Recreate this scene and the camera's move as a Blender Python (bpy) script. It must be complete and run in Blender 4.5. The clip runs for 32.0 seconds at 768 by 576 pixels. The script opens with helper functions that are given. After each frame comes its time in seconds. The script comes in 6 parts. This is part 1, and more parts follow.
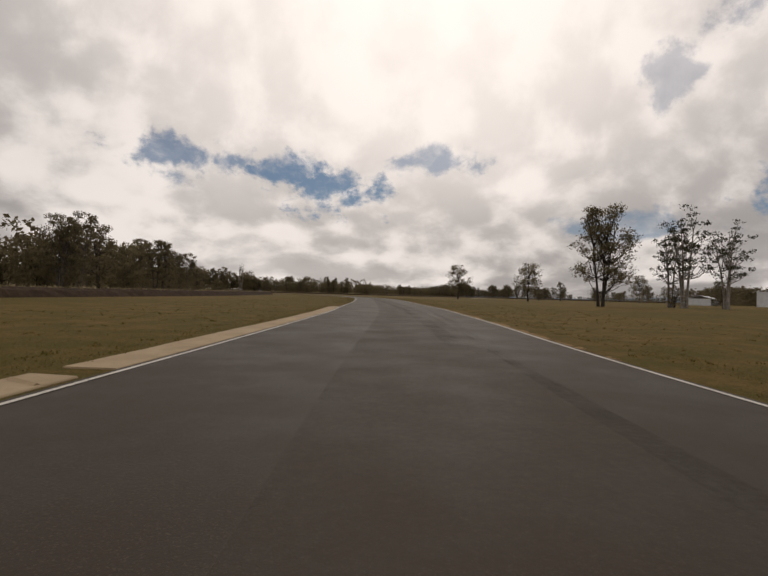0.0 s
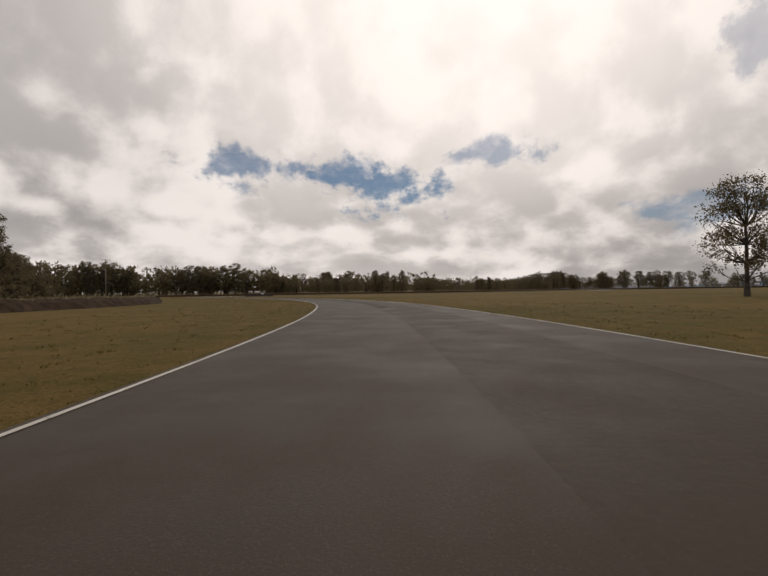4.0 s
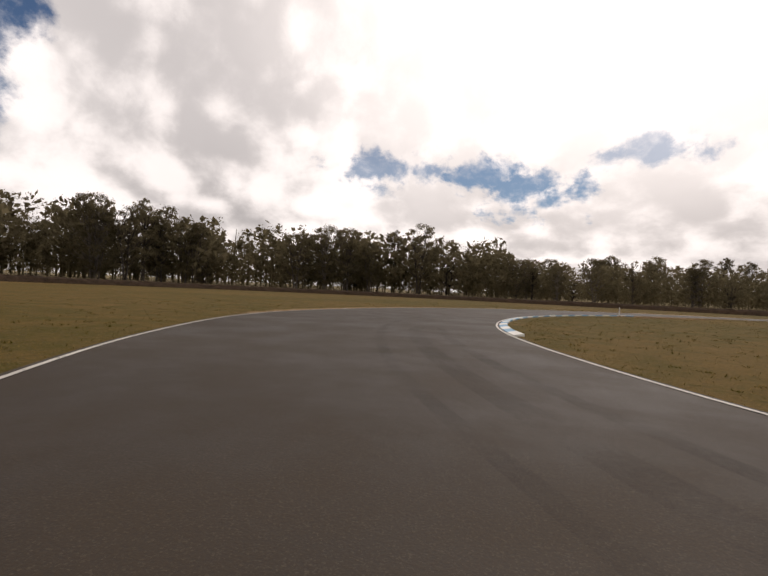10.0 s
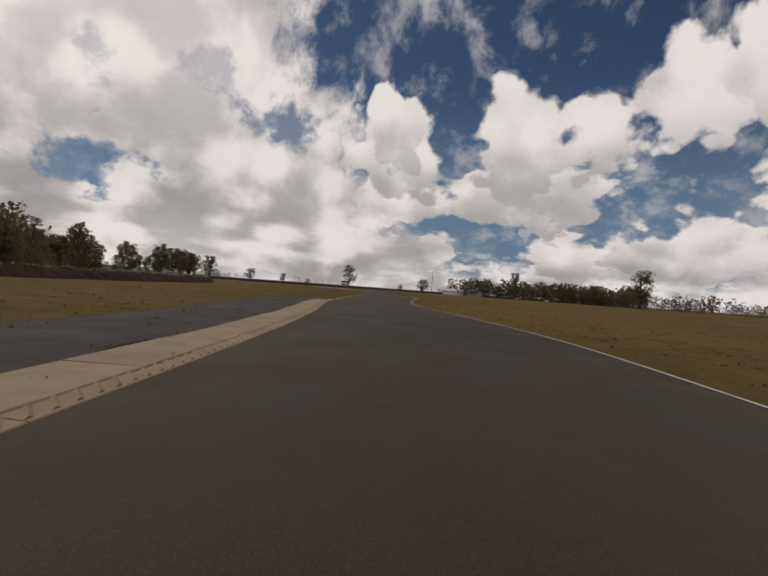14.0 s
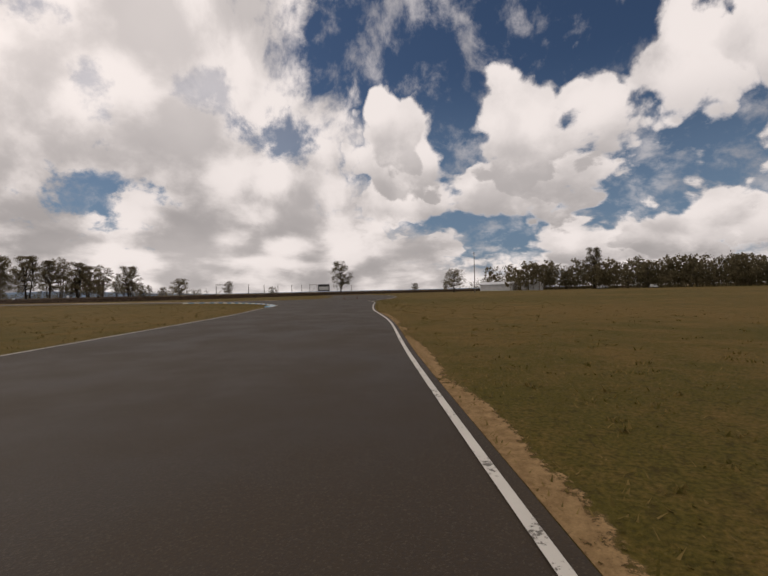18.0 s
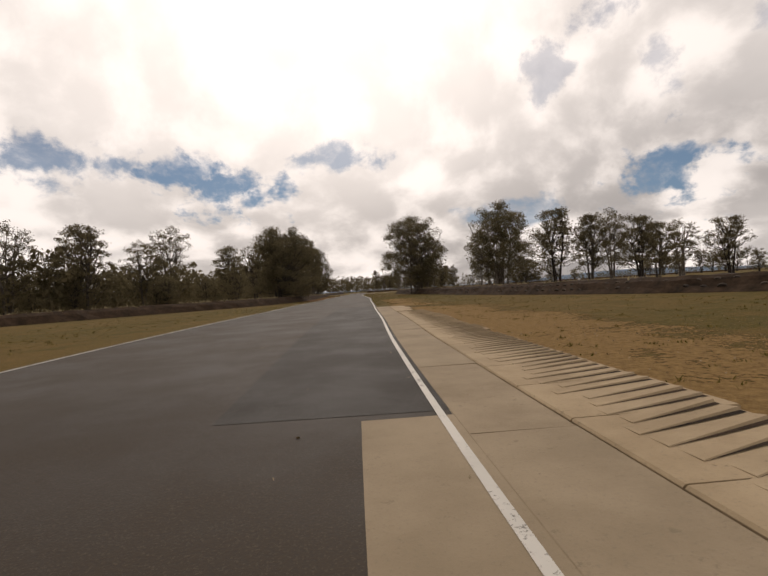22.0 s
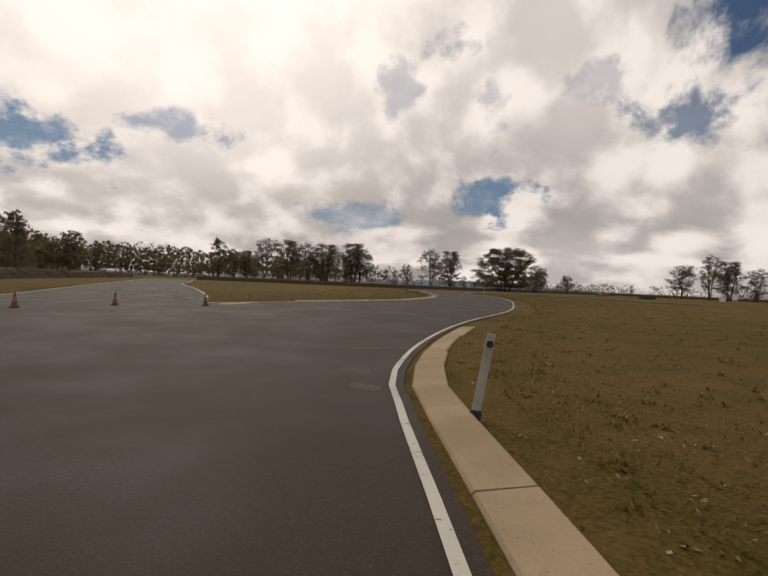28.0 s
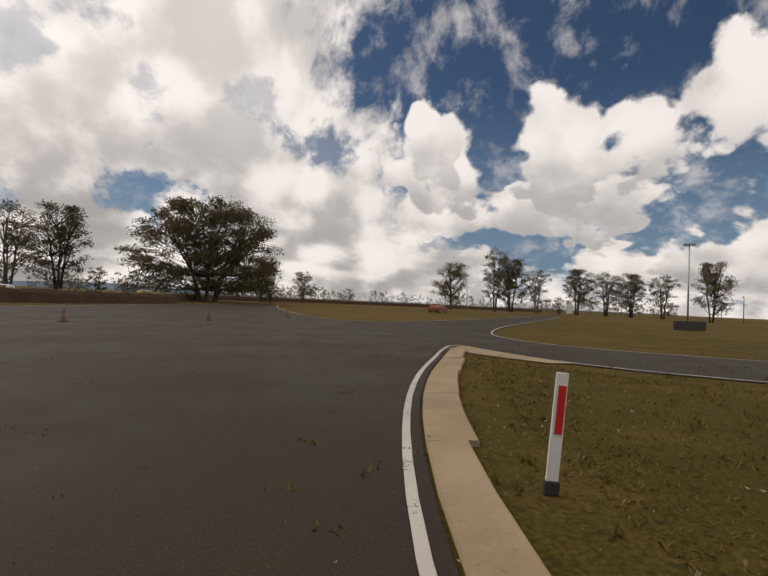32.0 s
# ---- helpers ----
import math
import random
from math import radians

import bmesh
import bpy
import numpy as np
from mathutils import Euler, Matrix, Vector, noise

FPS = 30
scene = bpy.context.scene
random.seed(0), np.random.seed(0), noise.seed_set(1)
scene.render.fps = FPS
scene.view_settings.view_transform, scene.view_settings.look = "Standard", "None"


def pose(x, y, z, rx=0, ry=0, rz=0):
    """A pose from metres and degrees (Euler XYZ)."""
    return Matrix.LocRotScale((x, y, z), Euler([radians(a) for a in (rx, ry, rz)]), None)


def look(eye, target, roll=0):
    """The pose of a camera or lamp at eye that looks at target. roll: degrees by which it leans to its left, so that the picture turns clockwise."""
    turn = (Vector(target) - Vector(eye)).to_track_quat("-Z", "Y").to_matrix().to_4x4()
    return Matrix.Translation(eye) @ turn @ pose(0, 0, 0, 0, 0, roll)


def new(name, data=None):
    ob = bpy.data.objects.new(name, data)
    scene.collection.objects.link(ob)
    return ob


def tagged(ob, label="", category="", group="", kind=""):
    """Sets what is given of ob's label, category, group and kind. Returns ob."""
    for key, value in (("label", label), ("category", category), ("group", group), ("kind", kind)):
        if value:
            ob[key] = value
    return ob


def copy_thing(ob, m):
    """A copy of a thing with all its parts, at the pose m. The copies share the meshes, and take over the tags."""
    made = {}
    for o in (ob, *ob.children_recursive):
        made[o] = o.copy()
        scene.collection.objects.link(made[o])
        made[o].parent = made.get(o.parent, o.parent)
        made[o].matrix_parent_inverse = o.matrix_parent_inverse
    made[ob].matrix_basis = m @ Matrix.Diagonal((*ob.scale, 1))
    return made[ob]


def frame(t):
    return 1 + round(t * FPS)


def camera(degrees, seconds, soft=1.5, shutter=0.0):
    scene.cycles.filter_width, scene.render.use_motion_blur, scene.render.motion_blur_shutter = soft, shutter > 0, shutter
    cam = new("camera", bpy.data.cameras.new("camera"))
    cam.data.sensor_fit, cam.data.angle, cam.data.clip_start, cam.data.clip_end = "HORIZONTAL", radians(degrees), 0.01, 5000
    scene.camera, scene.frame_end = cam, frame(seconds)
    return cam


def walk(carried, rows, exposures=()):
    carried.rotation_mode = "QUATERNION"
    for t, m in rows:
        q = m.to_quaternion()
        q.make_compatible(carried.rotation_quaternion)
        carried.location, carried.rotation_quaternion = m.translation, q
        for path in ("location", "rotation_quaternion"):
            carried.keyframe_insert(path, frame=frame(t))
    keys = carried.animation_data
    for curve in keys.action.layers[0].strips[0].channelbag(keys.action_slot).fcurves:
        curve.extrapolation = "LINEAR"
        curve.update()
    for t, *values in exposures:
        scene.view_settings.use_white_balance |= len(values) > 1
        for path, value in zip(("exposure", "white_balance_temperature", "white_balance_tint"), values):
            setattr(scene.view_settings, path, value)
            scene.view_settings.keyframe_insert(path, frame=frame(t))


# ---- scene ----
# Camera: one wide lens on a car that laps a country race circuit, eye 1.3 m over the road.
cam = camera(79.4, 32.0, soft=1.6)
EYE = 1.3
# seconds, x, y, pitch, lean, heading (degrees)
ROWS = [
    (0.0, 0.20, 0.01, 0.77, 1.53, -0.03),
    (0.5, 0.21, 13.98, 0.54, 1.88, -4.55),
    (1.0, 0.77, 28.66, 0.68, 0.56, -4.51),
    (1.5, 1.32, 44.11, 0.97, -0.50, -3.46),
    (2.0, 1.53, 60.40, 1.14, -0.36, -2.09),
    (2.5, 1.08, 77.50, 0.75, -0.69, -0.01),
    (3.0, -0.03, 95.42, 0.48, -0.66, 2.20),
    (3.5, -1.92, 113.96, 0.39, -0.65, 4.74),
    (4.0, -4.74, 132.87, 0.44, -0.91, 7.71),
    (4.5, -8.64, 151.85, 0.50, -1.47, 11.16),
    (5.0, -13.73, 170.61, 0.29, -2.13, 15.05),
    (5.5, -20.00, 188.91, 0.23, -2.02, 20.18),
    (6.0, -27.84, 206.45, -0.00, -2.49, 25.48),
    (6.5, -37.43, 223.05, 0.25, -3.69, 31.97),
    (7.0, -48.42, 238.57, 0.37, -3.83, 35.71),
    (7.5, -60.22, 253.13, 0.31, -3.10, 39.72),
    (8.0, -72.23, 266.68, 0.20, -1.35, 40.58),
    (8.5, -83.35, 278.94, 0.25, -0.70, 39.85),
    (9.0, -93.16, 290.01, 0.13, -0.42, 38.97),
    (9.5, -101.46, 300.00, 0.10, 1.19, 33.23),
    (10.0, -107.60, 309.68, 0.46, 2.71, 23.51),
    (10.5, -111.70, 319.82, 0.32, 3.42, 12.86),
    (11.0, -113.64, 330.48, 0.16, 4.29, 0.93),
    (11.5, -113.04, 341.33, 0.02, 3.79, -11.98),
    (12.0, -109.94, 352.35, -0.27, 2.87, -24.33),
    (12.5, -103.97, 362.88, -0.02, 3.09, -37.99),
    (13.0, -95.25, 371.90, -0.29, 3.25, -53.76),
    (13.5, -83.84, 379.44, -0.23, 3.13, -66.84),
    (14.0, -70.74, 384.63, 0.04, 4.12, -76.58),
    (14.5, -57.29, 387.67, 0.07, 4.21, -82.14),
    (15.0, -43.43, 389.94, 0.08, 2.97, -83.68),
    (15.5, -29.31, 392.13, 0.12, 1.56, -83.10),
    (16.0, -15.00, 394.60, 0.21, 0.39, -81.67),
    (16.5, -0.56, 397.48, 0.36, -0.54, -80.04),
    (17.0, 13.92, 400.81, 0.48, -1.29, -78.23),
    (17.5, 28.17, 404.63, 0.62, -1.18, -76.39),
    (18.0, 42.26, 408.81, 0.31, -1.26, -75.01),
    (18.5, 56.23, 413.30, 0.34, -2.50, -71.78),
    (19.0, 69.41, 418.95, 0.25, -3.58, -64.04),
    (19.5, 81.22, 426.47, -0.14, -3.90, -54.73),
    (20.0, 91.07, 435.65, -0.06, -4.21, -43.54),
    (20.5, 98.80, 445.94, 0.59, -3.66, -34.56),
    (21.0, 104.54, 456.96, 0.28, -3.80, -24.36),
    (21.5, 108.18, 468.49, -0.04, -3.93, -15.23),
    (22.0, 110.51, 480.62, 0.22, -3.43, -10.86),
    (22.5, 112.03, 493.54, 0.57, -3.98, -6.33),
    (23.0, 113.05, 507.13, 0.60, -0.69, -5.94),
    (23.5, 113.95, 521.17, 0.26, 0.06, -6.06),
    (24.0, 114.93, 535.37, 0.56, 0.26, -6.42),
    (24.5, 116.09, 549.79, 0.72, 0.49, -7.18),
    (25.0, 117.38, 564.52, 0.37, 0.45, -7.36),
    (25.5, 118.76, 579.72, -0.19, 0.51, -7.65),
    (26.0, 120.37, 595.45, -0.77, 0.89, -8.84),
    (26.5, 122.60, 611.66, -1.06, 1.64, -11.63),
    (27.0, 126.03, 628.08, -0.61, 2.57, -16.77),
    (27.5, 131.14, 644.19, -0.38, 2.77, -22.96),
    (28.0, 138.18, 659.36, -0.59, 2.48, -30.72),
    (28.5, 146.91, 673.10, 0.30, 1.60, -37.48),
    (29.0, 156.61, 685.32, 0.19, 2.60, -42.90),
    (29.5, 166.11, 696.23, -0.29, 0.29, -43.35),
    (30.0, 174.70, 706.90, 0.52, -4.05, -38.39),
    (30.5, 182.40, 717.30, 1.39, 0.09, -38.69),
    (31.0, 190.23, 726.58, 1.42, 1.64, -47.15),
    (31.5, 199.45, 734.44, 0.61, 0.64, -58.42),
    (32.0, 209.29, 739.69, 1.74, 2.58, -71.27),
]
walk(cam, [(t, pose(x, y, EYE, 90 + p, 0, h) @ pose(0, 0, 0, 0, 0, r)) for t, x, y, p, r, h in ROWS],
     exposures=((0.0, -0.4, 7000, 16), (3.0, -0.38, 7000, 16), (6.0, -0.33, 6800, 16), (8.0, -0.13, 6850, 17), (10.0, 0.06, 6900, 18), (12.0, -0.05, 6900, 17), (14.0, -0.48, 6850, 16),
                (18.0, -0.32, 6900, 18), (20.0, -0.42, 6950, 16), (21.2, -0.2, 7000, 16), (22.0, -0.12, 7100, 17), (24.0, -0.18, 7100, 16), (27.0, -0.32, 7200, 18), (28.5, -0.29, 7150, 16), (30.0, -0.17, 7000, 15), (32.0, -0.24, 6900, 15)))

# ---- light: bright broken cloud, the sun high ahead behind thin cloud ----
SUN_AZ, SUN_EL = radians(-4), radians(41)   # azimuth from +y towards -x, elevation
sun = new("sun", bpy.data.lights.new("sun", "SUN"))
sun.data.energy, sun.data.angle, sun.data.color = 0.7, radians(6), (1.0, 0.95, 0.88)
sun.matrix_world = look((0, 0, 0), (math.sin(SUN_AZ) * math.cos(SUN_EL), -math.cos(SUN_AZ) * math.cos(SUN_EL), -math.sin(SUN_EL)))

world = bpy.data.worlds.new("sky")
scene.world = world
world.use_nodes = True


class Nodes:
    """Short hand for a node tree."""

    def __init__(self, tree):
        self.t = tree
        tree.nodes.clear()

    def n(self, kind, **inputs):
        node = self.t.nodes.new(kind)
        for key, value in inputs.items():
            k = key.replace("_", " ")
            sock = node.inputs[k] if k in node.inputs else node.inputs[int(key[1:])]
            if isinstance(value, bpy.types.NodeSocket):
                self.t.links.new(value, sock)
            else:
                sock.default_value = value
        return node

    def m(self, op, a, b=0.0, c=0.0, clamp=False):
        node = self.n("ShaderNodeMath", i0=a, i1=b, i2=c)
        node.operation, node.use_clamp = op, clamp
        return node.outputs[0]

    def v(self, op, a, b=(0, 0, 0)):
        node = self.n("ShaderNodeVectorMath", i0=a, i1=b)
        node.operation = op
        return node.outputs[0]

    def mix(self, f, a, b):
        node = self.t.nodes.new("ShaderNodeMix")
        node.data_type = "RGBA"
        for sock, value in ((node.inputs[0], f), (node.inputs[6], a), (node.inputs[7], b)):
            if isinstance(value, bpy.types.NodeSocket):
                self.t.links.new(value, sock)
            else:
                sock.default_value = value if isinstance(value, float) or len(value) == 4 else (*value, 1)
        return node.outputs[2]

    def noise(self, vec, scale, detail=4.0, rough=0.55, out=0, distort=0.0):
        node = self.n("ShaderNodeTexNoise", Vector=vec, Scale=scale, Detail=detail, Roughness=rough, Distortion=distort)
        return node.outputs[out]

    def ramp(self, f, lo, hi, a=0.0, b=1.0):
        node = self.n("ShaderNodeMapRange", Value=f, i1=lo, i2=hi, i3=a, i4=b)
        node.interpolation_type = "SMOOTHSTEP"
        return node.outputs[0]


w = Nodes(world.node_tree)
way = w.n("ShaderNodeTexCoord").outputs["Generated"]
xyz = w.n("ShaderNodeSeparateXYZ", Vector=way).outputs
az = w.m("ARCTAN2", w.m("MULTIPLY", xyz[0], -1.0), xyz[1])      # radians to the left of +y
el = w.m("ARCSINE", xyz[2])
high = w.m("MULTIPLY", w.m("LOGARITHM", w.m("ADD", w.m("MAXIMUM", xyz[2], 0.0), 0.20), math.e), 0.55)      # cloud flattens towards the horizon
puff = w.n("ShaderNodeCombineXYZ", X=xyz[0], Y=xyz[1], Z=high).outputs[0]
bend = w.n("ShaderNodeVectorMath", i0=w.noise(puff, 3.2, 4.0, 0.5, out=1), i1=(0.10, 0.10, 0.10))
bend.operation = "MULTIPLY"
puff = w.v("ADD", puff, bend.outputs[0])


def billow(vec, cells):
    """Heaped cloud: round cells within round cells."""
    heap = None
    for scale, share in cells:
        cell = w.n("ShaderNodeTexVoronoi", Vector=vec, Scale=scale)
        cell.feature = "SMOOTH_F1"
        cell.inputs["Smoothness"].default_value = 0.45
        layer = w.m("MULTIPLY", w.m("SUBTRACT", 1.0, cell.outputs["Distance"]), share)
        heap = layer if heap is None else w.m("ADD", heap, layer)
    return heap


toward = (-math.sin(SUN_AZ) * math.cos(SUN_EL), math.cos(SUN_AZ) * math.cos(SUN_EL), math.sin(SUN_EL))


def body(vec):
    """How thick the cloud is: soft heaps with a fine crumbled grain."""
    return w.m("ADD", w.m("MULTIPLY", w.noise(vec, 2.6, 9.0, 0.56), 0.75), w.m("MULTIPLY", billow(vec, ((5.0, 0.6), (11.0, 0.4))), 0.34))


thick = body(puff)
relief = w.ramp(w.m("SUBTRACT", thick, body(w.v("ADD", puff, tuple(0.055 * c for c in toward)))), -0.085, 0.095)    # sides towards the sun catch light
dense = w.ramp(w.noise(w.v("ADD", puff, (3.0, 1.0, 7.0)), 2.1, 5.0, 0.5), 0.36, 0.66)
knobs = billow(puff, ((7.0, 0.55), (16.0, 0.30), (38.0, 0.15)))
fray = w.m("SUBTRACT", w.noise(puff, 8.0, 9.0, 0.60), 0.5)
deg = 180 / math.pi
az_deg, el_deg = w.m("MULTIPLY", az, deg), w.m("MULTIPLY", el, deg)


def rim(a0, e0, wa, we):
    """Degrees outside an oval of the sky, below nought within."""
    u = w.m("DIVIDE", w.m("SUBTRACT", az_deg, a0), wa)
    q = w.m("DIVIDE", w.m("SUBTRACT", el_deg, e0), we)
    out = w.m("SQRT", w.m("ADD", w.m("MULTIPLY", u, u), w.m("MULTIPLY", q, q)))
    return w.m("MULTIPLY", w.m("SUBTRACT", out, 1.0), min(wa, we)), q


# gaps of blue between the clouds: azimuth, elevation, half width, half height (degrees), depth
GAPS = [
    (20, 14.6, 7, 1.7, 0.85), (13, 14.2, 7, 1.9, 1.0), (7.5, 12.8, 5, 2.2, 1.0), (4, 11.4, 3.2, 2.0, 1.0), (-7, 15.6, 4.5, 1.6, 0.7), (-68, 27, 6.5, 9, 1.0),
    (-32, 23.0, 3.0, 2.4, 0.42), (-41.5, 10.4, 4.8, 3.2, 1.0), (-27.5, 8, 4.5, 1.4, 0.75), (-36, 28, 3.0, 2.2, 0.5), (-42.5, 21.5, 3.0, 2.0, 0.4), (-53, 22.5, 4.5, 1.6, 0.4),
    (-64.5, 19, 5, 4.5, 0.85), (-99, 20, 31, 19, 1.0), (-100, 38, 38, 12, 1.0), (-78, 30, 13, 9, 1.0), (70.5, 20, 9, 11, 1.0), (82, 32, 15, 11, 1.0), (100, 26, 22, 14, 1.0),
]
clear = None
for a0, e0, wa, we, depth in GAPS:
    m = min(wa, we)
    edge = w.m("ADD", w.m("ADD", rim(a0, e0, wa, we)[0], (1.0 - depth) * 0.5 * m), w.m("MULTIPLY", fray, min(20.0, 7.0 * m)))
    hole = w.m("MULTIPLY", w.ramp(edge, 0.3 + 0.20 * min(m, 6), -0.4 - 0.30 * min(m, 6)), depth)
    clear = hole if clear is None else w.m("MAXIMUM", clear, hole)
# heaped white clouds that stand in the open blue: azimuth, elevation, half width, half height
HEAPS = [
    (-76, 19.3, 5.4, 4.0), (-77, 16, 7.8, 5.0), (-75, 11, 10, 4.6), (-71, 6, 13, 5.0), (-93, 17.8, 7.5, 5.2), (-101, 18.2, 8.5, 5.4), (-110, 21.5, 8.5, 6), (-118, 23.5, 8, 7.5), (-90, 12, 6.5, 4.6),
    (-98, 13.5, 6, 3.8), (-112, 7.0, 9, 5.0), (-122, 9, 9, 6.5), (-103, 4.6, 8, 3.2), (-94, 2.4, 8, 1.7), (-82, 1.8, 5, 1.2), (83, 14.5, 7.5, 8), (77, 12.4, 4.6, 2.6), (71.8, 25.6, 2.4, 1.4), (70, 21.3, 1.7, 1.3),
]
heaped, under = None, None
for a0, e0, wa, we in HEAPS:
    far_out, q = rim(a0, e0, wa, we)
    edge = w.m("ADD", w.m("ADD", far_out, w.m("MULTIPLY", w.m("SUBTRACT", 0.54, knobs), min(10.5, 3.6 * min(wa, we)))), w.m("MULTIPLY", fray, 9.0))
    one = w.ramp(edge, 0.75, -0.55)
    dark = w.m("MULTIPLY", one, w.ramp(q, 0.45, -1.0))
    heaped = one if heaped is None else w.m("MAXIMUM", heaped, one)
    under = dark if under is None else w.m("MAXIMUM", under, dark)
clear = w.m("MULTIPLY", clear, w.ramp(w.noise(puff, 13.0, 7.0, 0.62), 0.72, 0.46, 0.45, 1.0))      # thin wisps across the blue
open_sky = w.m("SUBTRACT", 1.0, clear, clamp=True)
cover = w.m("MAXIMUM", open_sky, heaped)
low = w.ramp(el, radians(20), radians(3))
grey = w.m("ADD", w.m("MULTIPLY", dense, 0.31), w.m("MULTIPLY", w.m("SUBTRACT", 1.0, relief), 0.60))
grey_heap = w.m("ADD", w.m("MULTIPLY", under, 0.64), w.m("MULTIPLY", w.m("SUBTRACT", 1.0, relief), 0.38))
heap_share = w.m("MULTIPLY", heaped, clear)
grey = w.m("ADD", w.m("MULTIPLY", grey, w.m("SUBTRACT", 1.0, heap_share)), w.m("MULTIPLY", grey_heap, heap_share))
shade = w.mix(low, (0.50, 0.502, 0.502), (0.30, 0.302, 0.305))
# the veiled sun whitens the cloud round it
dot = w.n("ShaderNodeVectorMath", i0=way, i1=toward)
dot.operation = "DOT_PRODUCT"
backlit = w.ramp(dot.outputs["Value"], 0.25, 0.85, 0.80, 1.0)      # front-lit cloud away from the sun is whiter
cloud = w.mix(w.m("MULTIPLY", w.ramp(grey, 0.08, 0.95), backlit), (1.02, 1.01, 0.985), shade)
glare = w.m("POWER", w.m("MAXIMUM", dot.outputs["Value"], 0.0), 7.5)
cloud = w.mix(w.m("MULTIPLY", glare, 0.85), cloud, (1.5, 1.45, 1.38))
sky = w.n("ShaderNodeTexSky")
sky.sky_type, sky.sun_disc, sky.sun_elevation, sky.sun_rotation = "NISHITA", False, SUN_EL, -SUN_AZ
blue = w.v("MULTIPLY", sky.outputs[0], (0.030, 0.0405, 0.0505))
blue = w.mix(w.m("MULTIPLY", w.ramp(el, radians(26), radians(4)), 0.65), blue, (0.20, 0.32, 0.46))      # paler towards the horizon
seen = w.mix(cover, blue, cloud)
w.t.links.new(w.n("ShaderNodeBackground", Color=seen, Strength=1.0).outputs[0], w.n("ShaderNodeOutputWorld").inputs[0])

# ---- materials ----
def material(name, rough=0.8, metal=0.0, spec=0.5):
    mat = bpy.data.materials.new(name)
    mat.use_nodes = True
    s = Nodes(mat.node_tree)
    s.bsdf = s.n("ShaderNodeBsdfPrincipled", Roughness=rough, Metallic=metal)
    s.bsdf.inputs["Specular IOR Level"].default_value = spec
    s.t.links.new(s.bsdf.outputs[0], s.n("ShaderNodeOutputMaterial").inputs[0])
    s.at = s.n("ShaderNodeTexCoord").outputs["Object"]
    s.geo = s.n("ShaderNodeNewGeometry")
    s.place = s.geo.outputs["Position"]
    s.each = s.n("ShaderNodeObjectInfo").outputs["Random"]
    s.island = s.geo.outputs["Random Per Island"]
    s.mat = mat
    return s


def put(s, name, value):
    s.t.links.new(value, s.bsdf.inputs[name])


def bump(s, height, strength=0.3, distance=0.02):
    put(s, "Normal", s.n("ShaderNodeBump", Strength=strength, Distance=distance, Height=height).outputs[0])


def plain(name, a, b, rough=0.8, scale=6.0, metal=0.0, spec=0.5, relief=0.15, fine=60.0):
    """A surface of two close colours in blotches, with a fine grain."""
    s = material(name, rough, metal, spec)
    f = s.m("ADD", s.m("MULTIPLY", s.noise(s.place, scale), 0.6), s.m("MULTIPLY", s.noise(s.place, fine, 3.0), 0.4))
    f = s.m("ADD", f, s.m("MULTIPLY", s.m("SUBTRACT", s.each, 0.5), 0.25))
    put(s, "Base Color", s.mix(s.ramp(f, 0.3, 0.7), a, b))
    put(s, "Roughness", s.ramp(s.noise(s.place, scale * 2.3), 0.2, 0.8, rough - 0.1, min(1.0, rough + 0.1)))
    bump(s, s.noise(s.place, fine, 4.0), relief, 0.01)
    return s.mat


def asphalt_material(name, dark, light):
    s = material(name, 0.9, 0.0, 0.17)
    patch = s.noise(s.place, 0.05, 5.0, 0.6)
    worn = s.noise(s.place, 0.5, 5.0, 0.65)
    stone = s.n("ShaderNodeTexVoronoi", Vector=s.place, Scale=95.0).outputs["Color"]
    grain = s.noise(s.place, 42.0, 3.0, 0.7)
    f = s.m("ADD", s.m("MULTIPLY", patch, 0.5), s.m("MULTIPLY", worn, 0.5))
    base = s.mix(s.ramp(f, 0.36, 0.64), dark, light)
    chip = s.ramp(s.n("ShaderNodeSeparateColor", Color=stone).outputs[0], 0.80, 1.0)
    base = s.mix(s.m("MULTIPLY", chip, 0.35), base, (0.105, 0.083, 0.062))
    base = s.mix(s.m("MULTIPLY", s.ramp(grain, 0.62, 0.30), 0.4), base, (0.022, 0.021, 0.020))
    put(s, "Base Color", base)
    put(s, "Roughness", s.ramp(worn, 0.3, 0.7, 0.58, 0.74))
    bump(s, s.m("ADD", grain, s.m("MULTIPLY", chip, 0.6)), 0.5, 0.006)
    return s.mat


M_ASPHALT = asphalt_material("asphalt", (0.0305, 0.0209, 0.0121), (0.0475, 0.0337, 0.0207))
M_FRESH = asphalt_material("resurfaced asphalt", (0.019, 0.0148, 0.0102), (0.028, 0.0222, 0.0155))


